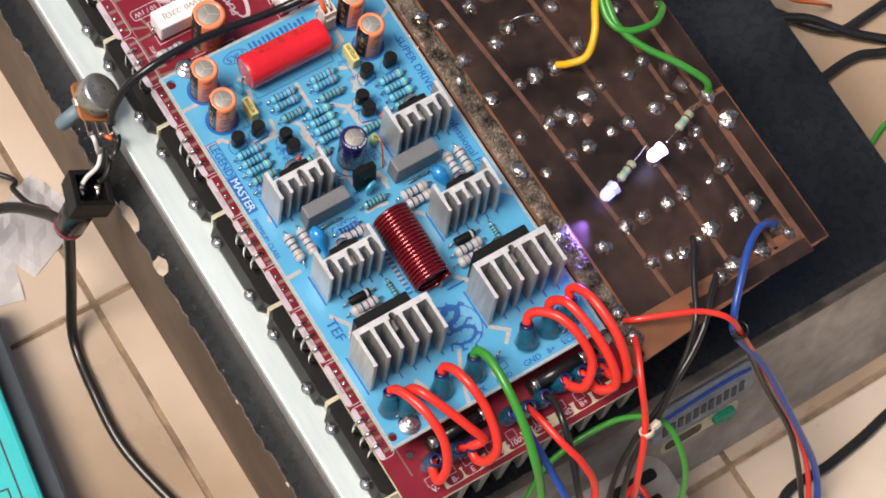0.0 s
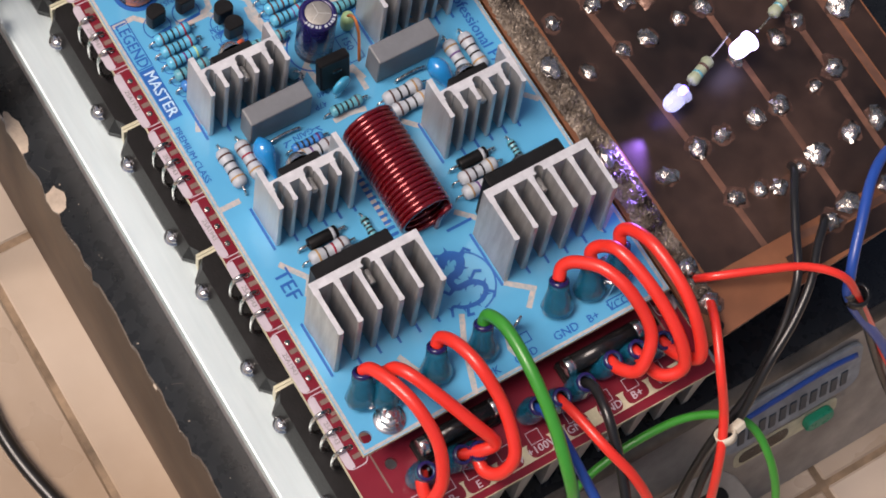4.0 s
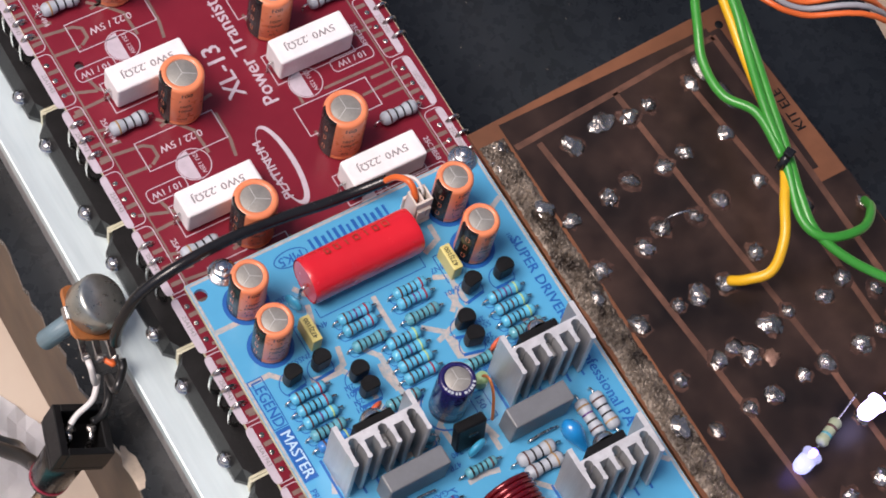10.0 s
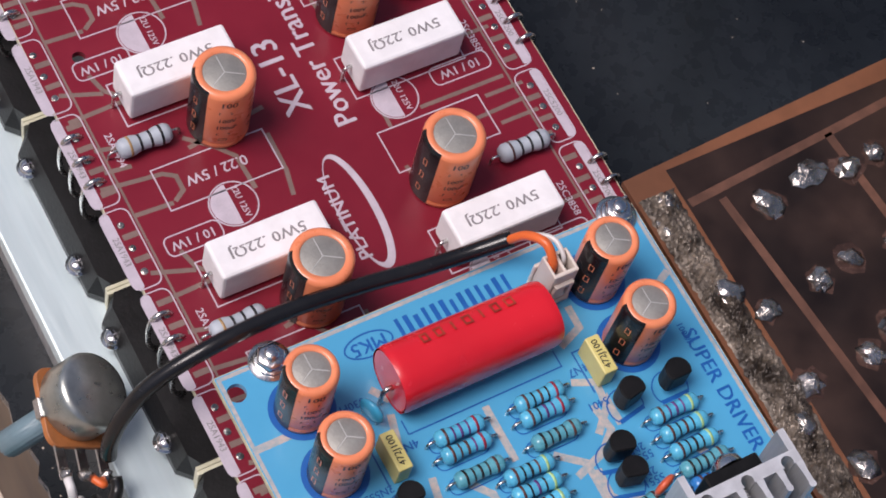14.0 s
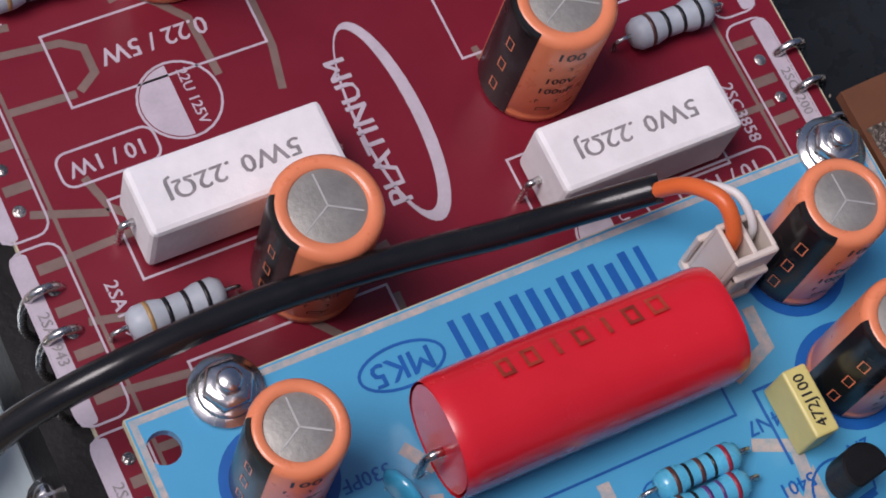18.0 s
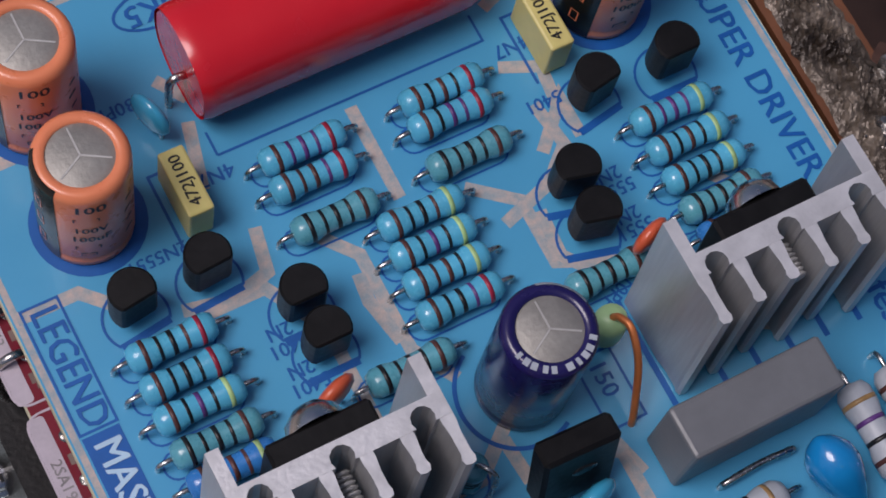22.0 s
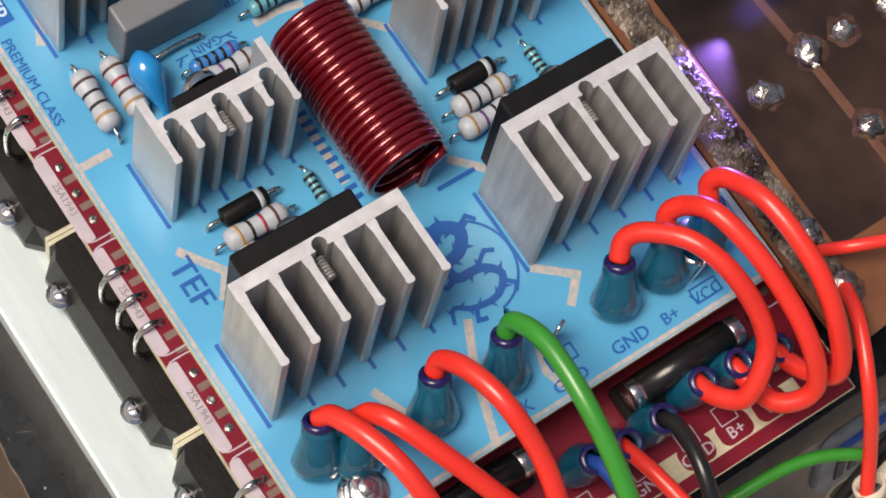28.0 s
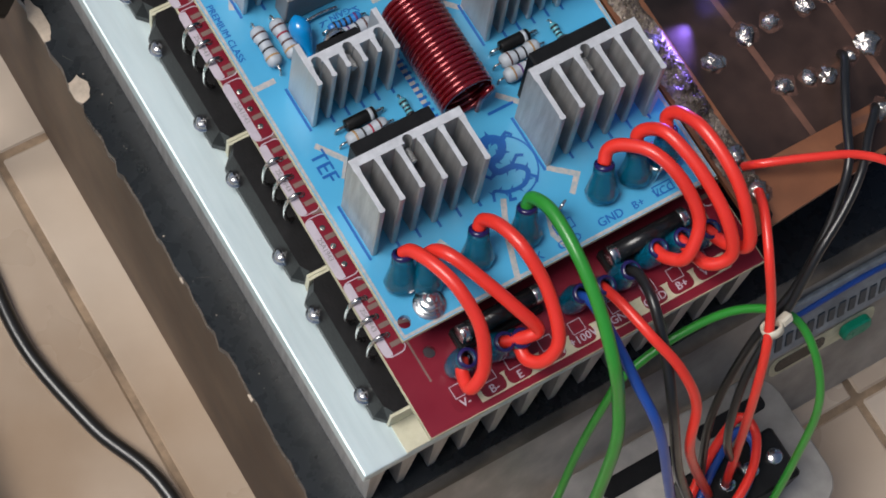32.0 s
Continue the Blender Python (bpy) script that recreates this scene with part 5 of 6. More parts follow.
def sleeve_lug(x, y, z, lean, turn, label):
    o = thing("terminal_lug", x, y, z, label, "terminal", "sleeved terminals", rz=turn)
    tilt = Matrix.Rotation(radians(lean), 4, "X")
    part("blade", moved(bx(-2.2, -0.35, -1.4, 2.2, 0.35, 5.5), tilt), "steel", o)
    prof = [(2.7, 0.4), (3.5, 1.0), (3.7, 3.0), (3.3, 6.0), (2.5, 8.0), (2.35, 10.5), (1.9, 10.7), (1.8, 8.0), (2.6, 5.5), (2.8, 1.2), (2.7, 0.4)]
    b = lathe(prof, 18)
    for v in b.verts:
        v.co.y *= 0.92 if v.co.z < 6 else 1.06
        v.co.x *= (1.16 if v.co.z < 6 else 1.06) + 0.07 * math.sin(5 * v.co.z)
    sl = part("sleeve", moved(b, tilt), "sleeve", o, "translucent teal shrink sleeve")
    part("collar", moved(lathe([(1.7, 9.6), (2.5, 9.7), (2.7, 10.4), (2.5, 11.0), (1.8, 11.1)], 16), tilt), "navy", sl, "dark blue rim of the sleeve")
    return o


for x, y in ((63.4, 8.0), (73.2, 7.9), (82.6, 8.6), (7.4, 11.2), (12.7, 8.2), (27.0, 8.0), (40.4, 7.4)):
    sleeve_lug(x, y, 0, -34, -24, "crimped wire terminal in a translucent teal sleeve on blue board")
for x, y in ((13.4, -8.6), (23.4, -9.4), (27.6, -10.6), (47.0, -8.0), (53.5, -9.0), (61.0, -8.6), (70.4, -7.0), (77.6, -7.6), (85.0, -9.0)):
    sleeve_lug(x, y, -13.6, 10, 10, "crimped wire terminal in a teal sleeve on maroon board")
for x, y in ((51.5, 9.8), (79.2, 6.6)):
    o = thing("solder_pin", x, y, 0, "bare tinned spade terminal standing on blue board", "terminal", "bare spade terminals", rz=25)
    part("blade", bx(-1.6, -0.3, -1.4, 1.6, 0.3, 6.4, 0.2), "steel", o)
    part("loop", tube([(-1.4, 0, 6.2), (-1.2, 0, 7.4), (0, 0, 8.0), (1.2, 0, 7.4), (1.4, 0, 6.2)], 0.35, 8, 4), "steel", o)
    bline([(x - 2.6, y - 4.4), (x - 2.6, y - 1.8), (x + 2.6, y - 1.8), (x + 2.6, y - 4.4)], 0.35, closed=True)
for x, y in ((71.2, -3.9), (27.5, -3.6)):
    o = thing("fuse", x, y, -13.6, "glass tube fuse in clips between the two boards", "fuse", "fuses under blue board")
    part("tube", moved(lathe([(0, -9.4), (2.5, -9.4), (2.5, 9.4), (0, 9.4)], 18, "x"), Matrix.Translation((0, 0, 7))), "black_gloss", o, "dark glass tube")
    for e in (-1, 1):
        part("cap", moved(lathe([(0, 9.4), (2.45, 9.4), (2.6, 9.7), (2.6, 11.4), (2.4, 11.7), (0, 11.7)], 18, "x"), Matrix.Translation((0, 0, 7)) @ Matrix.Diagonal((e, 1, 1, 1))), "steel", o)
        part("clip", bx(e * 9 - 1.6, -3.0, 0, e * 9 + 1.6, 3.0, 5.0, 0.3), "black", o)
    part("holder", bx(-12, -3.4, 0, 12, 3.4, 3.0, 0.5), "black", o)

# ---- parts on the maroon board ----
for k in range(-1, 3):
    dy = 43.4 * k
    for x0, y0, side in ((12.9, 185.0, 0), (58.6, 172.6, 1)):
        xx, yy = x0 + (0.9 * k), y0 + dy
        if yy < 166 or yy > 285:
            continue
        o = thing("cement_resistor", xx + 12, yy + 4.3, -13.6, "white ceramic cement resistor with grey printed value on maroon board", "resistor", "white cement resistors")
        b = part("body", bx(-12, -4.4, 0.6, 12, 4.4, 10.0, 0.7, 2), "cement", o)
        lettering("5W0 .22ΩJ", -0.4, 0.0, 10.05, 2.2, 180, "print_grey", b, squeeze=1.15)
        for e in (-1, 1):
            part("lead", tube([(e * 11.6, 0, 4.6), (e * 13.0, 0, 4.6), (e * 13.6, 0, 3.8), (e * 13.7, 0, -1.6)], 0.45, 7, 3), "tin", o)
        rline([(xx - 0.8, yy - 0.9), (xx - 0.8, yy + 9.5), (xx + 25, yy + 9.5), (xx + 25, yy - 0.9)], 0.3, closed=True)
    for x, y in ((29.4, 178.0), (65.4, 191.2)):
        if y + dy > 168:
            can("electrolytic_capacitor", x + 0.6 * k, y + dy, -13.5, 6.35, 19.6, "orange", "tall orange electrolytic capacitor with black stripe on maroon board", "orange capacitors on maroon board", stripe_at=180.0)
    for x, y, olive in ((13.6, 178.7, False), (84.6, 190.6, True)):
        if y + dy > 168:
            resistor("power_resistor", x + 0.4 * k, y + dy, -13.6, 0, "res_grey", 11.6, 2.1, 15.4, ["band_brown" if olive else "band_gold", "band_black", "band_black", "band_black"], "pale grey one watt resistor with black rings on maroon board", "grey resistors on maroon board")


# ---- brown supply board ----
brown = thing("supply_board", 0, 0, -2.0, "dirty brown phenolic circuit board, solder side up", "circuit board")
part("board", prism([(94.6, -18), (189.0, -11.4), (189.2, 100), (186.2, 175.5), (94.9, 171.5)], -1.6, 0), "phenolic_bare", brown)
for x, y in ((99.8, -14.6), (182.0, 169.5)):
    part("mounting_hole", lathe([(0, 0.03), (1.3, 0.03), (1.35, 0)], 20), "black", brown, "dark round mounting hole").location = (x * 0.001, y * 0.001, 0)
for x0, y0, x1, y1, zt in ((104.5, -2.0, 177.6, 170.2, 0.08), (177.6, 116.4, 181.6, 168.6, 0.075), (179.6, 60, 189.0, 112, 0.07), (180.6, -11.2, 188.6, 58, 0.072), (126, -13.6, 180.4, -7.4, 0.06)):
    part("copper_area", bx(x0, y0, 0.0, x1, y1, zt), "phenolic", brown, "tarnished dark copper area")


def gap(pts, w=1.9):
    part("etched_gap", stripe(pts, w, 0.11), "line_bare", brown)


gap([(112.0, 160.0), (118.7, 82), (122, 30), (123, -2)])
gap([(105.1, 161.7), (140.8, 164.2), (163.2, 166), (178, 166.6)])
gap([(140.8, 164), (144.4, 110), (148.0, 66.5), (149, 8), (149, -2)])
gap([(162.0, 160), (166.2, 118), (168.6, 96.4), (168.6, 40), (168, 2), (168, -6)])
gap([(178.5, 58), (179.6, -5.4)], 2.2)
gap([(179.6, -6.4), (148, -6.0), (131, -4.0)], 2.0)
gap([(178.5, 58), (171, 57.6)], 2.0)
gap([(178.0, 167), (178.6, 118), (178.4, 60)], 2.0)
gap([(129, 12), (136, 11), (148, 12)], 1.4)
lettering("KIT ELE", 184.6, 136, 0.12, 3.2, 90, "line_bare", brown).data.materials[0] = M["black"]
for x, y in ((124, 20), (110, 60), (180, 10), (120, 150), (170, 150), (150, 90), (175, 100)):
    part("under_can", moved(lathe([(0, -64.9), (7.6, -64.9), (8, -64), (8, -2.5), (7.4, -1.62), (0, -1.62)], 20), Matrix.Translation((x, y, 0))), "black", brown, "black capacitor can under the board")
rnd = random.Random(21)
SOLDER = [(131.7, 157.9), (140.2, 155.4), (120.2, 155.0), (147.5, 156.2), (163.0, 156.5), (148.4, 138.3), (140.7, 137.1), (129.3, 137.7), (120.7, 136.1), (107.0, 134.7), (106.3, 117.9), (121.3, 118.3), (129.0, 121.1), (139.9, 119.7), (149.2, 120.9), (162.9, 120.7)]
SOLDER += [(162.9, 138.0), (149.1, 102.5), (187, 101), (101, -8), (100, -1), (171, 108)]
SOLDER += [(136, 98), (127, 99), (120, 99), (107, 99), (121, 80), (108, 80), (127, 81), (130, 77), (140, 82), (147, 83), (159, 82), (167, 84), (174, 77), (148, 65), (140, 65), (129, 64), (121, 64), (109, 63), (160, 65), (168, 66), (175, 68), (181.7, 59.3), (183, 47)]
SOLDER += [(169, 49), (161, 47), (147, 47), (170, 32), (162, 30), (150, 30), (142, 30), (131, 30), (123, 30), (111, 27), (124, 13), (131, 12), (136, 10), (151, 13), (144, 12), (163, 14), (172, 14), (173.1, 2.4), (176, -3), (163, -4), (150, -3), (143, -5)]
BLOBS = []
for k in range(7):
    b = lumpy(1.9 + 0.2 * (k % 3), 1.1 + 0.3 * (k % 2), 40 + k)
    bmesh.ops.scale(b, vec=(0.001,) * 3, verts=b.verts)
    me = bpy.data.meshes.new("solder_joint")
    b.to_mesh(me)
    b.free()
    me.materials.append(M["solder"])
    BLOBS.append(me)
for i, (x, y) in enumerate(SOLDER):
    ob = new("solder_joint", BLOBS[i % 7])
    ob.parent = brown
    s = rnd.uniform(1.0, 1.5) * (1.3 if (x, y) in ((136, 98), (173.1, 2.4), (181.7, 59.3), (175, 68), (183, 47), (151, 13), (170, 32)) else 1)
    halo = ring_pts(0, 0, 1.0, 14)
    halo = [(x + p * s * 2.5 * rnd.uniform(0.7, 1.25), y + q * s * 2.5 * rnd.uniform(0.7, 1.25)) for p, q in halo]
    part("flux_ring", flat(halo, 0.115 + 0.001 * (i % 9)), "flux", brown)
    ob.matrix_local = Matrix.Translation((x * 0.001, y * 0.001, 0.0001)) @ Matrix.Rotation(rnd.uniform(0, 6), 4, "Z") @ Matrix.Diagonal((s, s * rnd.uniform(0.8, 1.25), s, 1))
for x, y, rx, ry in ((132, 157.6, 4.2, 3.0), (168.6, 159, 2.6, 6.0), (170.4, 148, 2.2, 5.6), (163, 156, 1.5, 3.4), (101.0, 163.6, 2.2, 2.8), (97.6, 158.6, 1.8, 3.2)):
    b = lumpy(1, 1.0, int(x))
    part("solder_run", moved(b, Matrix.Translation((x, y, 0.1)) @ Matrix.Diagonal((rx, ry, 1, 1))), "solder", brown, "long run of bright solder")
part("flux_spot", moved(lumpy(2.6, 0.7, 5), Matrix.Translation((134.8, 73.6, 0.1))), "oxide", brown, "brown flux residue")
# crusted strip along the edge
n, m = 420, 26
bm = bmesh.new()
rows = []
for i in range(n + 1):
    yy = -6 + 172 * i / n
    row = []
    w = 4.0 + 1.0 * noise.noise((yy * 0.11, 3.0, 0)) + 0.5 * noise.noise((yy * 0.9, 8.0, 0))
    for j in range(m + 1):
        xx = 99.6 + (j / m - 0.5) * 2 * w
        e = 1 - abs(j / m * 2 - 1) ** 3
        h = 0.9 + 1.5 * noise.noise((xx * 0.3, yy * 0.3, 0)) + 0.9 * noise.noise((xx * 0.9, yy * 0.9, 5)) + 0.55 * noise.noise((xx * 2.3, yy * 2.3, 9))
        row.append(bm.verts.new((xx, yy, 0.1 + e * max(0.05, h))))
    rows.append(row)
for a, b in zip(rows, rows[1:]):
    for j in range(m):
        bm.faces.new((a[j], a[j + 1], b[j + 1], b[j]))
bmesh.ops.recalc_face_normals(bm, faces=bm.faces)
part("crusted_strip", bm, "crust", brown, "crusted strip of old grey solder")
for i in range(5):
    ob = new("solder_joint", BLOBS[i % 7])
    ob.parent = brown
    ob.matrix_local = Matrix.Translation(((98 + rnd.uniform(0, 4)) * 0.001, (5 + 34 * i + rnd.uniform(-5, 5)) * 0.001, 0.0010)) @ Matrix.Diagonal((1.3, 1.6, 1, 1))
st = thing("wire_link", 134.7, 120, -2.0, "thin bent wire staple on brown board", "wire link")
part("wire", tube([(-5.0, 1.0, 0.3), (-5.2, 1.6, 4.0), (-3.4, 1.0, 6.6), (1.0, 0, 7.0), (4.4, -0.6, 4.4), (5.0, -0.8, 0.3)], 0.35, 8, 5), "tin", st)


def led(x, y, z, turn, material, label):
    o = thing("light_emitting_diode", x, y, z, label, "lamp", "lit diodes", rz=turn)
    part("lens", lathe([(2.9, 0), (2.9, 0.9), (2.5, 1.0), (2.5, 4.6), (2.2, 6.0), (1.3, 7.0), (0, 7.4)], 20, "x"), material, o)
    return o


led(149.0, 47.0, 8.0, 190, "led_on", "brightly lit white round LED over brown board")
d = led(126.2, 44.0, 3.6, 195, "led_clear", "lit blue-violet clear LED over brown board")
part("glow_core", moved(lathe([(0, 0.8), (1.1, 1.0), (1.2, 2.6), (0.6, 3.4), (0, 3.6)], 14, "x"), Matrix.Translation((-0.8, 0, 2.6))), "led_blue", d)
lamp = new("led_lamp", bpy.data.lights.new("led_lamp", "SPOT"))
lamp.data.energy, lamp.data.color, lamp.data.shadow_soft_size = LED_POWER, (0.28, 0.18, 1.0), 0.0008
lamp.data.spot_size, lamp.data.spot_blend = radians(80), 1.0
lamp.matrix_world = look(mm(113.5, 40.6, 0.9), mm(99.0, 33.0, 0.6))
for (x, y, z, a), pts in (((164.0, 53.0, 5.5, 22), [(-14.0, 0, 4.5), (-9, 0, 1.2), (-4, 0, 0)]), ((133.5, 47.0, 4.0, 22), [(14, 0, 1.2), (9, 0, 0.4), (4, 0, 0)])):
    o = thing("olive_resistor", x, y, z, "dull olive axial resistor soldered in line with LED", "resistor", "resistors feeding the LEDs", rz=a)
    part("body", lathe([(0.3, -4.6), (1.5, -4.3), (1.9, -3.4), (1.6, -2.2), (1.6, 2.2), (1.9, 3.4), (1.5, 4.3), (0.3, 4.6)], 16, "x"), "res_olive", o)
    for q, c in ((-1.3, "res_teal"), (1.4, "band_brown")):
        part("colour_band", lathe([(1.5, q - 0.4), (1.64, q - 0.4), (1.64, q + 0.4), (1.5, q + 0.4)], 16, "x"), c, o)
    part("lead", tube(pts, 0.3, 7, 3), "tin", o)
    part("lead", tube([(-pts[-1][0], 0, 0), (-pts[1][0], 0, -1.0), (-pts[0][0] * 0.8, 0, -z - 1.8)], 0.3, 7, 3), "tin", o)


# ---- wires ----
def wire(name, pts, r, material, label, group=""):
    o = thing(name, *pts[0], label, "wire", group)
    p0 = Vector(pts[0])
    part("insulation", tube([Vector(p) - p0 for p in pts], r, 12, 8), material, o)
    return o


RED = "thick glossy red wire looped from blue board to maroon board"
G = "red jumper wires"
wire("jumper_wire", [(66.0, 13.8, 8.4), (68, 15.8, 11), (71, 14, 14), (75, 8, 17), (78, -1, 15), (79, -10, 8), (74, -15, 1), (71, -12, -3), (70.4, -7, -6)], 1.75, "wire_red", RED, G)
wire("jumper_wire", [(75.8, 13.7, 8.4), (76.8, 15.8, 11), (79, 14.6, 14), (80.5, 10, 18), (83, -1, 16), (84.5, -13, 10), (84, -20, 2), (79, -18, -3), (77.6, -8, -6)], 1.75, "wire_red", RED, G)
wire("jumper_wire", [(85.2, 14.4, 8.4), (86.2, 16.6, 11), (88, 14.6, 14), (89, 7, 18), (90, -5, 16), (90, -14, 10), (89, -20, 2), (86.5, -16, -3), (85.2, -9.6, -6)], 1.75, "wire_red", RED, G)
wire("jumper_wire", [(10.0, 17.0, 8.4), (11.8, 15.6, 11), (14, 9, 13.5), (16, 1, 13), (17, -8, 8), (15, -15, 0), (11, -17, -5), (11.4, -13, -7), (13.4, -9, -7)], 1.75, "wire_red", RED, G)
wire("jumper_wire", [(15.3, 14.0, 8.4), (17, 13, 11), (19, 9, 13), (23, 1, 11), (28, -8, 6), (31.5, -13, 0.5), (29, -13, -2), (25, -11, -5), (23.4, -9.6, -6)], 1.75, "wire_red", RED, G)
wire("jumper_wire", [(29.6, 13.8, 8.4), (31, 14.4, 11), (32.5, 10, 15), (34, 2, 16), (35.5, -8, 10), (34, -18, 2.5), (30, -20, -3), (27, -17, -6), (27.6, -11, -6)], 1.75, "wire_red", RED, G)
wire("output_wire", [(43.0, 13.2, 8.4), (44.2, 13.4, 12), (45, 7, 16), (44.5, -5, 16), (44, -18, 10), (43, -30, 0), (44, -36, -15), (43, -42, -30), (41, -47, -60), (40, -52, -100), (44, -80, -146), (70, -130, -147)], 1.7, "wire_green", "thick green output wire hanging from blue board")
wire("supply_wire", [(47, -9, -6), (48, -13, -3), (47.5, -23, -2), (49, -35, -10), (51, -46, -20), (56, -55, -50), (66, -62, -95)], 1.4, "wire_blue", "blue supply wire hanging from maroon board")
wire("supply_wire", [(61, -9, -6), (62, -13, -2), (60, -22, 0), (58, -34, -8), (56, -45, -20), (60, -54, -50), (74, -60, -95)], 1.4, "wire_black", "black supply wire hanging from maroon board")
wire("supply_wire", [(53.5, -9.4, -6), (54, -17, -2), (56, -28, -2), (60, -37, -8), (63, -45, -20), (62, -52, -40), (80, -58, -95)], 1.4, "wire_red", "thin red supply wire hanging from maroon board")
wire("spare_wire", [(72, -58, -93), (84, -50, -91), (98, -44, -90), (100, -50, -89), (94, -58, -89), (84, -64, -90), (76, -66, -93)], 1.4, "wire_red", "red spare wire looped over the terminal block", "looped spare wires")
wire("spare_wire", [(74, -60, -94), (84, -53, -92), (96, -47, -91.5), (98, -53, -90.5), (92, -60, -90.5), (82, -66, -92)], 1.3, "wire_blue", "dark blue spare wire looped over the terminal block", "looped spare wires")
wire("loose_wire", [(40, -40, -110), (46, -33, -70), (52, -29, -45), (57, -27, -35), (71, -26, -28), (88, -28, -25), (100, -36, -25), (103, -47, -32), (103, -57, -48), (101, -63, -75), (96, -70, -110)], 1.2, "wire_green", "thin green wire looping in front of the case")
wire("supply_wire", [(101, -1, -1), (104, -4, 4), (115, -9, 6), (126, -14, 6), (134, -21, 4), (141, -27, -12), (153, -36, -42), (165, -50, -75), (176, -70, -118), (172, -90, -147)], 1.15, "wire_red", "thin red wire soldered to brown board", "supply leads of brown board")
wire("supply_wire", [(101, -8, -1), (97, -15, 3), (92, -26, 0), (91, -34, -12), (87, -42, -22), (84, -50, -45), (86, -58, -95)], 1.3, "wire_red", "red wire hanging from brown board to the terminal block", "supply leads of brown board")
wire("supply_wire", [(142, 13.3, -1), (139.5, 10.5, 4), (134, 3.5, 6), (129, -4.2, 6), (122.9, -14.4, 5), (117, -21, -1), (110, -26.5, -7), (101, -32, -15), (88, -37, -30), (80, -44, -60), (78, -56, -95)], 1.2, "wire_black", "thin black wire running down from brown board", "supply leads of brown board")
wire("supply_wire", [(141.4, -3.4, -1), (138.5, -5.4, 3), (131.9, -10.7, 4.5), (125.1, -17.6, 4), (117, -23.5, 0), (107, -29, -6), (98, -35, -18), (84, -43, -34), (80, -52, -60), (92, -57, -95)], 1.2, "wire_black", "thin black wire running down from brown board", "supply leads of brown board")
wire("supply_wire", [(173.1, 2.4, -1), (165, 3, 5), (155, -2, 8), (145, -11, 8), (137, -20, 3), (138, -25, -10), (153, -37, -40), (167, -55, -80), (179, -73, -120), (177, -90, -147)], 1.5, "wire_blue", "blue wire bent over the edge of brown board", "supply leads of brown board")
wire("supply_wire", [(136, -24, -4), (142, -28, -16), (157, -40, -60), (169, -57, -95), (173, -74, -128), (168, -92, -147)], 1.3, "wire_black", "black wire hanging beside the red and blue leads", "supply leads of brown board")
wire("transformer_wire", [(136.4, 98, 0), (139, 95, 4), (145, 93, 8), (151, 98, 13), (156, 106, 15), (164, 118, 15), (168, 133, 16), (172, 151, 17), (175, 165, 19), (182, 195, 20), (196, 240, 8), (215, 300, -60)], 1.5, "wire_yellow", "yellow wire soldered to brown board", "bundled transformer leads")
wire("transformer_wire", [(181.7, 59.6, -1), (181, 63, 5), (174, 73, 9), (165, 85, 11), (160.5, 96, 13), (162, 107, 15), (165.5, 118, 16), (170, 134, 17), (175, 151, 18), (178, 165, 20), (186, 195, 20), (200, 240, 8), (220, 300, -60)], 1.4, "wire_green", "green wire soldered to brown board", "bundled transformer leads")
wire("transformer_wire", [(187, 101, -1), (183, 96, 6), (174, 91, 11), (162, 93, 13), (158.5, 101, 14), (163, 116, 16.5), (167.5, 135, 18), (173, 152, 19), (177, 166, 21), (184, 196, 22), (198, 240, 10), (218, 300, -60)], 1.4, "wire_green", "green wire looped back to brown board", "bundled transformer leads")
wire("transformer_wire", [(163, 118, 17), (164.5, 133, 17), (160, 143, 15), (161, 155, 15), (166, 167, 18), (180, 196, 20), (194, 240, 8), (212, 300, -60)], 1.4, "wire_green", "green wire bowed out of the bundle", "bundled transformer leads")
tie = thing("cable_tie", 164.0, 117.5, 15.8, "black cable tie round yellow and green wires", "cable tie", rz=25)
part("band", lathe([(3.0, -1.2), (3.7, -1.2), (3.7, 1.2), (3.0, 1.2), (3.0, -1.2)], 18, "y"), "black_gloss", tie)
part("head", bx(-1.4, -1.4, 3.2, 1.4, 1.4, 5.0, 0.3), "black_gloss", tie)
tie = thing("cable_tie", 90.4, -38, -17.5, "cream plastic cable tie round the hanging wires", "cable tie", rz=10)
part("band", moved(lathe([(2.3, -1.1), (2.9, -1.1), (2.9, 1.1), (2.3, 1.1), (2.3, -1.1)], 18), Matrix.Rotation(radians(-40), 4, "X")), "tie", tie)
part("head", moved(bx(2.4, -1.7, -1.3, 6.2, 1.2, 1.3, 0.5), Matrix.Rotation(radians(-40), 4, "X")), "tie", tie)
tie = thing("cable_tie", 139.5, -24.5, -8, "black cable tie round red, black and blue leads", "cable tie", rz=30)
part("band", lathe([(2.6, -1.6), (3.6, -1.6), (3.6, 1.6), (2.6, 1.6), (2.6, -1.6)], 18), "black_gloss", tie)
for k, (c, label) in enumerate((("wire_orange", "orange wire at the back of the case"), ("wire_grey", "grey wire at the back of the case"), ("wire_orange", "orange wire at the back of the case"))):
    wire("signal_wire", [(150 + 3 * k, 300, -60), (178 + k, 205 + 3 * k, 5), (189 + k, 178 + 2 * k, 7), (192 + 2 * k, 165 + 2 * k, 11), (200 + k, 157 + 2 * k, 9), (230, 142 + 4 * k, 0), (290, 120 + 6 * k, -110), (330, 110 + 8 * k, -147)], 0.9, c, label, "signal wires at the back")
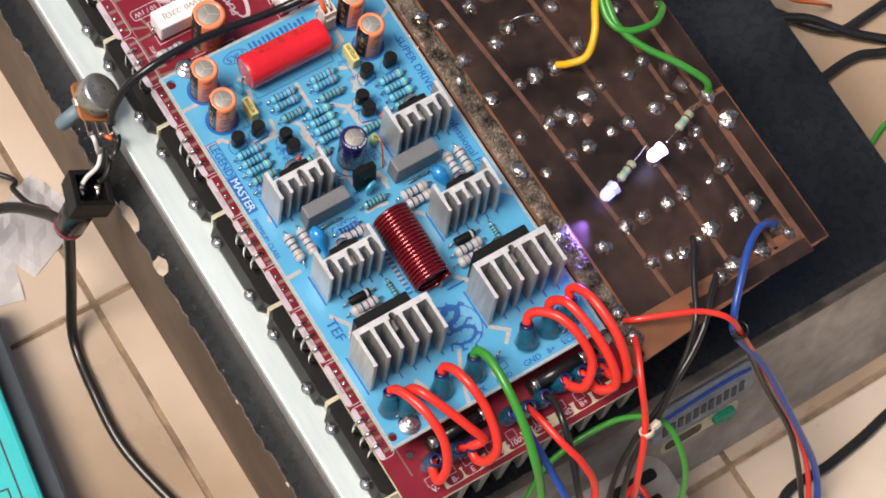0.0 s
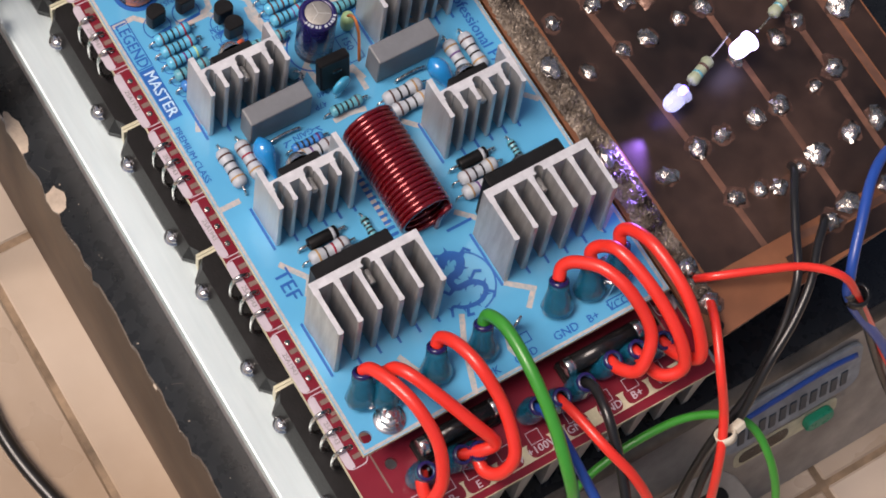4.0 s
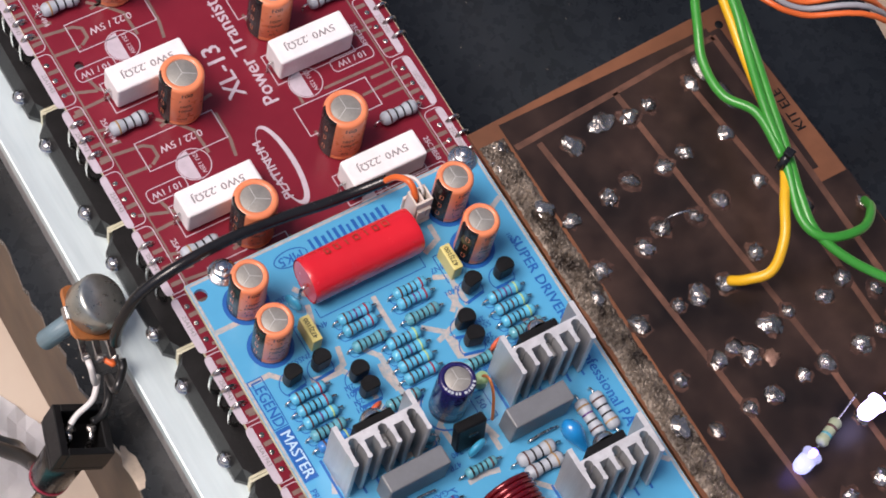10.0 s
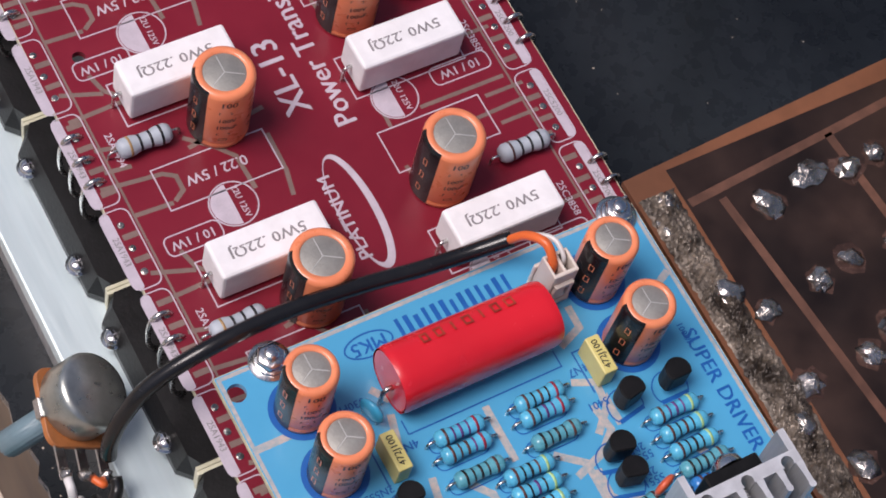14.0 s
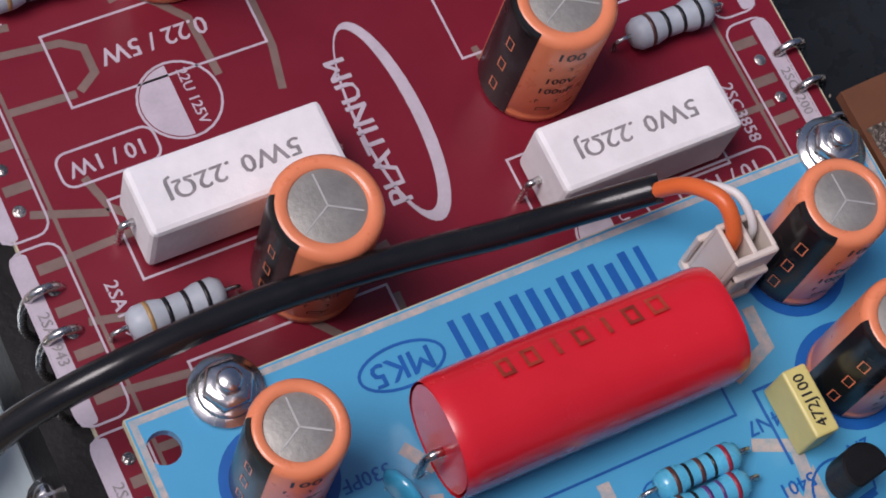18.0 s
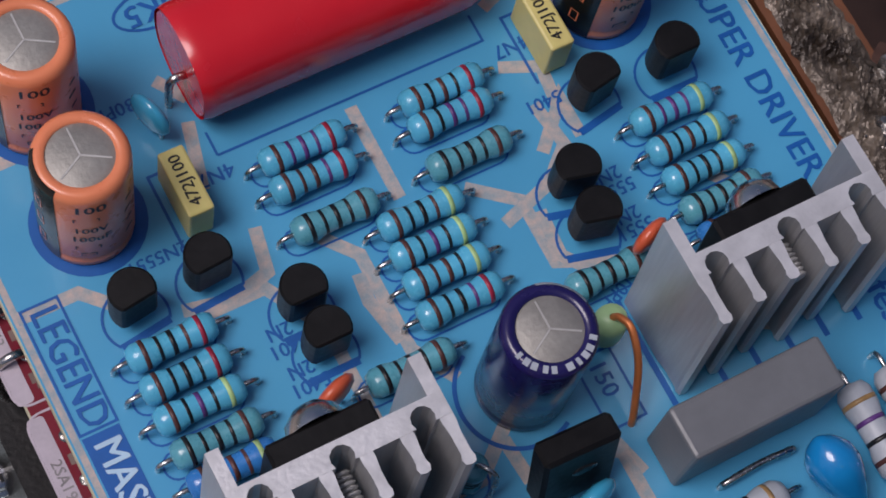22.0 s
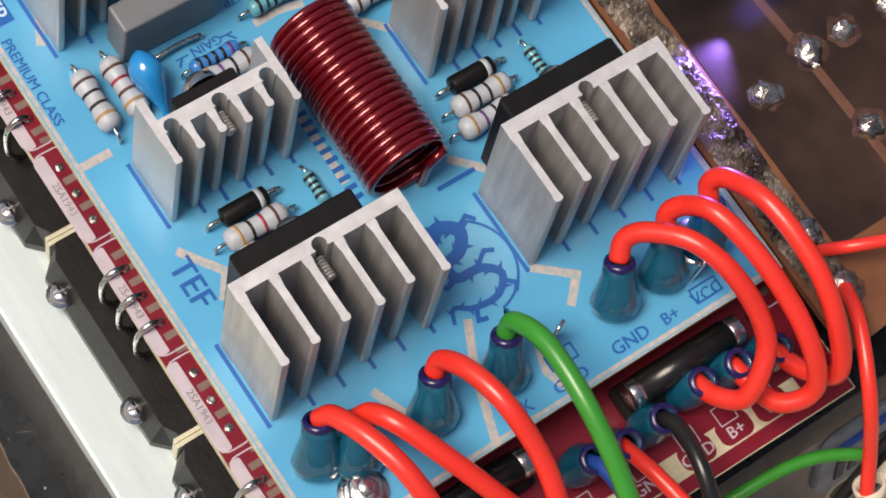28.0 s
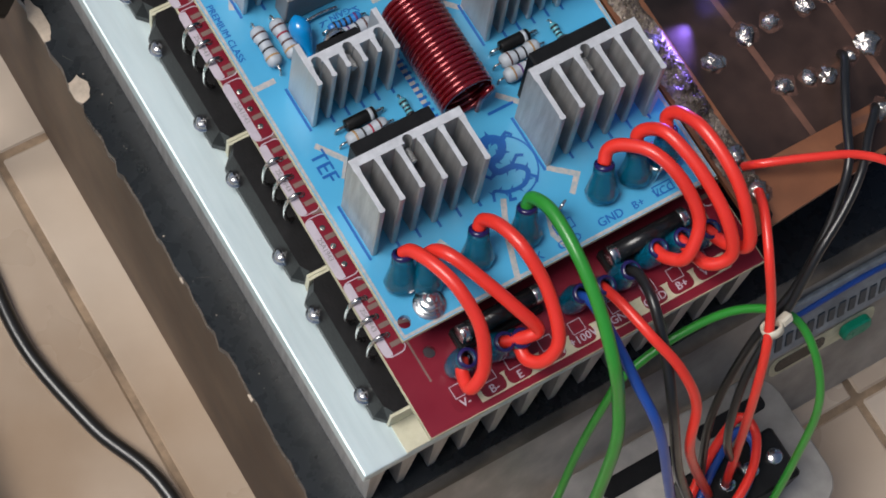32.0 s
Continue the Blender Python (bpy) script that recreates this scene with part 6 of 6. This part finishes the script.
for pts, c, label in (([(-43.6, 160.6, -81), (-45, 158, -95), (-49, 152, -122), (-56, 139, -146), (-60, 113, -147), (-61, 87, -147), (-55, 57, -147), (-45, 20, -147), (-60, -60, -147)], "wire_black", "thick black cable lying on the cream tiles"),
                      ([(-140, 230, -147), (-90, 208, -140), (-59, 197, -120), (-46, 180, -104), (-42, 166, -92)], "wire_black", "black cable lying beside the case"),
                      ([(300, 125, -147), (322, 99, -146), (342, 97, -146), (400, 104, -147)], "wire_black", "black cable lying on the tiles behind the case"),
                      ([(290, 122, -146), (313, 110, -144), (333, 90, -146), (380, 55, -147)], "wire_black", "black cable lying on the tiles behind the case"),
                      ([(285, 78, -147), (306, 81, -147), (326, 82, -147), (349, 75, -147), (420, 70, -147)], "wire_black", "black cable lying on the tiles behind the case"),
                      ([(150, -110, -147), (169, -75, -147), (197, -72, -147), (225, -68, -147), (262, -58, -147), (330, -20, -147)], "wire_black", "black cable lying on the tiles before the case")):
    wire("floor_cable", pts, 2.4, c, label, "cables on the floor")
wire("floor_cable", [(290, 36, -148), (304, 42, -148), (316, 47, -148), (335, 49, -148), (400, 60, -148)], 1.3, "wire_green", "thin green wire lying on the tiles", "cables on the floor")

# signal lead with the volume control and the jack plug hanging over the case's edge
sig = thing("signal_lead", 70, 158, 12, "glossy black shielded lead with orange core at the header plug", "cable")
P0 = Vector((70, 158, 12))
part("jacket", tube([Vector(p) - P0 for p in ((63.6, 165.8, 8), (56, 167.5, 5), (46, 168.7, 4), (34, 170.2, 4), (18, 171.2, 4), (2, 170.5, 3.5), (-8.8, 170.4, -2), (-14.5, 169.5, -9), (-17.6, 168.4, -16), (-18.4, 167.4, -21))], 1.65, 14, 8), "black_gloss", sig)
part("core_wire", tube([Vector(p) - P0 for p in ((62.6, 165.8, 8), (64.6, 163.6, 12.4), (66.2, 160.0, 14.6), (66.5, 156.9, 12.6), (66.4, 156.2, 9))], 0.95, 10, 6), "wire_orange", sig, "orange inner wire")
part("screen_wire", tube([Vector(p) - P0 for p in ((62.6, 166, 7.8), (66.0, 163.6, 11.6), (68.4, 160.4, 13.8), (69.0, 157.0, 12.4), (68.95, 156.3, 9))], 0.5, 10, 6), "wire_white", sig, "pale inner wire")
POT = Vector((-14.8, 180.6, -20.0))
FACE = Matrix(((0.80, 0.218, 0.55), (-0.136, 0.972, -0.18), (-0.574, 0.074, 0.81)))
pot = thing("potentiometer", *POT, "zinc cased potentiometer with blue-grey shaft soldered to the lead", "potentiometer")
face = FACE.to_4x4()
case = part("case", moved(lathe([(0, 0), (6.6, 0), (7.6, -0.5), (8.0, -1.4), (8.0, -7.4), (7.8, -7.8), (0, -7.8)], 36), face), "can_zinc", pot)
part("face_plate", moved(prism(rrect(-7.6, -9.0, 7.6, 7.4, 3), -9.2, -7.9, 0.15), face), "wafer", pot, "orange-brown laminate wafer")
for k in (-1, 1):
    part("lug", moved(bx(k * 7.2 - 1.2, -3, -9.6, k * 7.2 + 1.2, 1, -7.6, 0.2), face), "steel", case)
part("bushing", moved(lathe([(0, -15), (3.3, -15), (3.5, -14.6), (3.5, -9.2), (0, -9.2)], 20), face), "steel", pot)
kn = lathe([(0, -30), (2.6, -30), (3.0, -29.5), (3.0, -15), (0, -15)], 36)
for v in kn.verts:
    if math.hypot(v.co.x, v.co.y) > 2.55 and (round(math.degrees(math.atan2(v.co.y, v.co.x)) / 10)) % 2:
        v.co.x *= 0.86
        v.co.y *= 0.86
part("shaft", moved(kn, face), "knob", pot, "knurled blue-grey shaft")
for k in (-1, 0, 1):
    tag = part("tag", moved(bx(k * 5 - 1.1, -15.5, -8.9, k * 5 + 1.1, -8, -8.4), face), "steel", pot)
    part("solder_joint", moved(lumpy(1.6, 1.6, 70 + k), face @ Matrix.Translation((k * 5, -14.6, -8.5))), "solder", tag)
JACK = Vector((-32.6, 158.8, -49.0))
SET = Matrix(((0.895, 0.295, 0.335), (-0.299, 0.953, -0.042), (-0.332, -0.063, 0.941)))
jack = thing("jack_socket", *JACK, "opened black plastic jack socket with solder tags hanging beside the case", "connector")
sm = SET.to_4x4()
shell = join(*(prism(p, -9, 0, 0.25) for p in ([(-8, -8), (-5.6, -8), (-5.6, 8), (-8, 8)], [(5.6, -6), (8, -8), (8, 8), (5.6, 8)], [(-5.6, 5.8), (5.6, 5.8), (5.6, 8), (-5.6, 8)], [(-5.6, -8), (8, -8), (5.6, -5.8), (-5.6, -5.8)])), bx(-8, -8, -11, 8, 8, -8.6, 0.5))
part("shell", moved(shell, sm), "black", jack)
part("barrel", moved(lathe([(0, -10), (6.6, -10.5), (6.4, -20), (6.0, -33), (5.0, -35), (0, -35)], 24), sm), "black_gloss", jack)
part("red_band", moved(lathe([(5.8, -31.0), (6.2, -31.0), (6.12, -32.2), (5.8, -32.2)], 24), sm), "band_red", jack)
for k in (-1, 1):
    tag = part("tag", moved(tube([(k * 3, -3, -8.6), (k * 3.2, -1.5, -4), (k * 3.2, 0.5, -3.0)], 0.8, 8, 4), sm), "tin", jack)
    part("solder_joint", moved(lumpy(1.6, 1.4, 90 + k), sm @ Matrix.Translation((k * 3.2, 1.2, -2.4))), "solder", tag)


def on_pot(x, y, z):
    return POT + FACE @ Vector((x, y, z))


def on_jack(x, y, z):
    return JACK + SET @ Vector((x, y, z))


wire("signal_wire", [on_pot(-5, -15.4, -8), on_pot(-4.6, -18, -8), (on_pot(-3, -22, -9) * 2 + on_jack(2, 12, 6)) / 3, on_jack(3.6, 12, 8), on_jack(2.5, 7, 4.5), on_jack(-1.5, 4, 1), on_jack(-3.2, 2, -1)], 0.9, "wire_white", "white wire from potentiometer to black jack socket")
wire("signal_wire", [on_pot(6, -15.4, -7), on_pot(6.4, -18, -8), on_pot(4.5, -23, -11), on_jack(8.6, 14, 4), on_jack(8.2, 8, 2), on_jack(6.0, 4, 0), on_jack(3.2, 2.4, -1)], 1.25, "wire_black", "black wire from potentiometer to black jack socket")
wire("signal_wire", [on_pot(3.6, -15.6, -8.2), on_pot(2.5, -17, -7), on_pot(1.2, -15.4, -8.0)], 0.8, "wire_orange", "short orange wire end soldered to potentiometer")
wire("floor_cable", [(-90, 262, -147), (-47.3, 218.0, -140), (-47.1, 207.9, -135), (-45.2, 196.8, -130), (-41, 189.7, -125), (-41, 184.2, -118), (-43.5, 175, -100), on_jack(0, 0, -36), on_jack(0, 0, -33)], 1.3, "wire_black", "thin twisted black cable at the jack socket", "cables on the floor")

# ---- odds and ends on the tiles ----
tool = thing("plastic_case", -97, 96, -150, "turquoise plastic tool case with dark edge on the tiles", "case", rz=-8)
part("lid", bx(-46, -80, 20, -2, 70, 30, 2, 2), "teal_case", tool)
part("base", bx(-46, -80, 0.4, 8, 72, 20, 2, 2), "case_dark", tool, "dark blue-grey base")
part("hinge_pin", moved(lathe([(0, 31), (3, 31), (3.4, 30), (3.4, 28)], 16), Matrix.Translation((-12, 30, 0))), "case_dark", tool)
for pts in ([(-30, -60), (-30, 40), (-10, 40), (-10, -60)], [(-24, -50), (-24, -10), (-14, -10), (-14, -50)]):
    part("groove", stripe(pts, 0.8, 30.06, True), "case_dark", tool)
for x, y, a, s in ((-46, 195, 24, 0.66), (-95, 232, 20, 1.0), (-82, 190, -14, 0.8), (-110, 268, 40, 1.1)):
    o = thing("paper_scrap", x, y, -149.8, "crumpled white paper scrap lying on the tiles", "paper", "paper scraps", rz=a)
    bm = bmesh.new()
    g = [[bm.verts.new((s * (i * 7 - 28), s * (j * 6 - 24), 0.3 + 3.2 * abs(noise.noise((i * 0.6 + x, j * 0.6, 1))))) for j in range(9)] for i in range(9)]
    for i in range(8):
        for j in range(8):
            bm.faces.new((g[i][j], g[i + 1][j], g[i + 1][j + 1], g[i][j + 1]))
    q = bmesh.ops.solidify(bm, geom=list(bm.faces), thickness=0.25)
    part("sheet", bm, "paper", o)
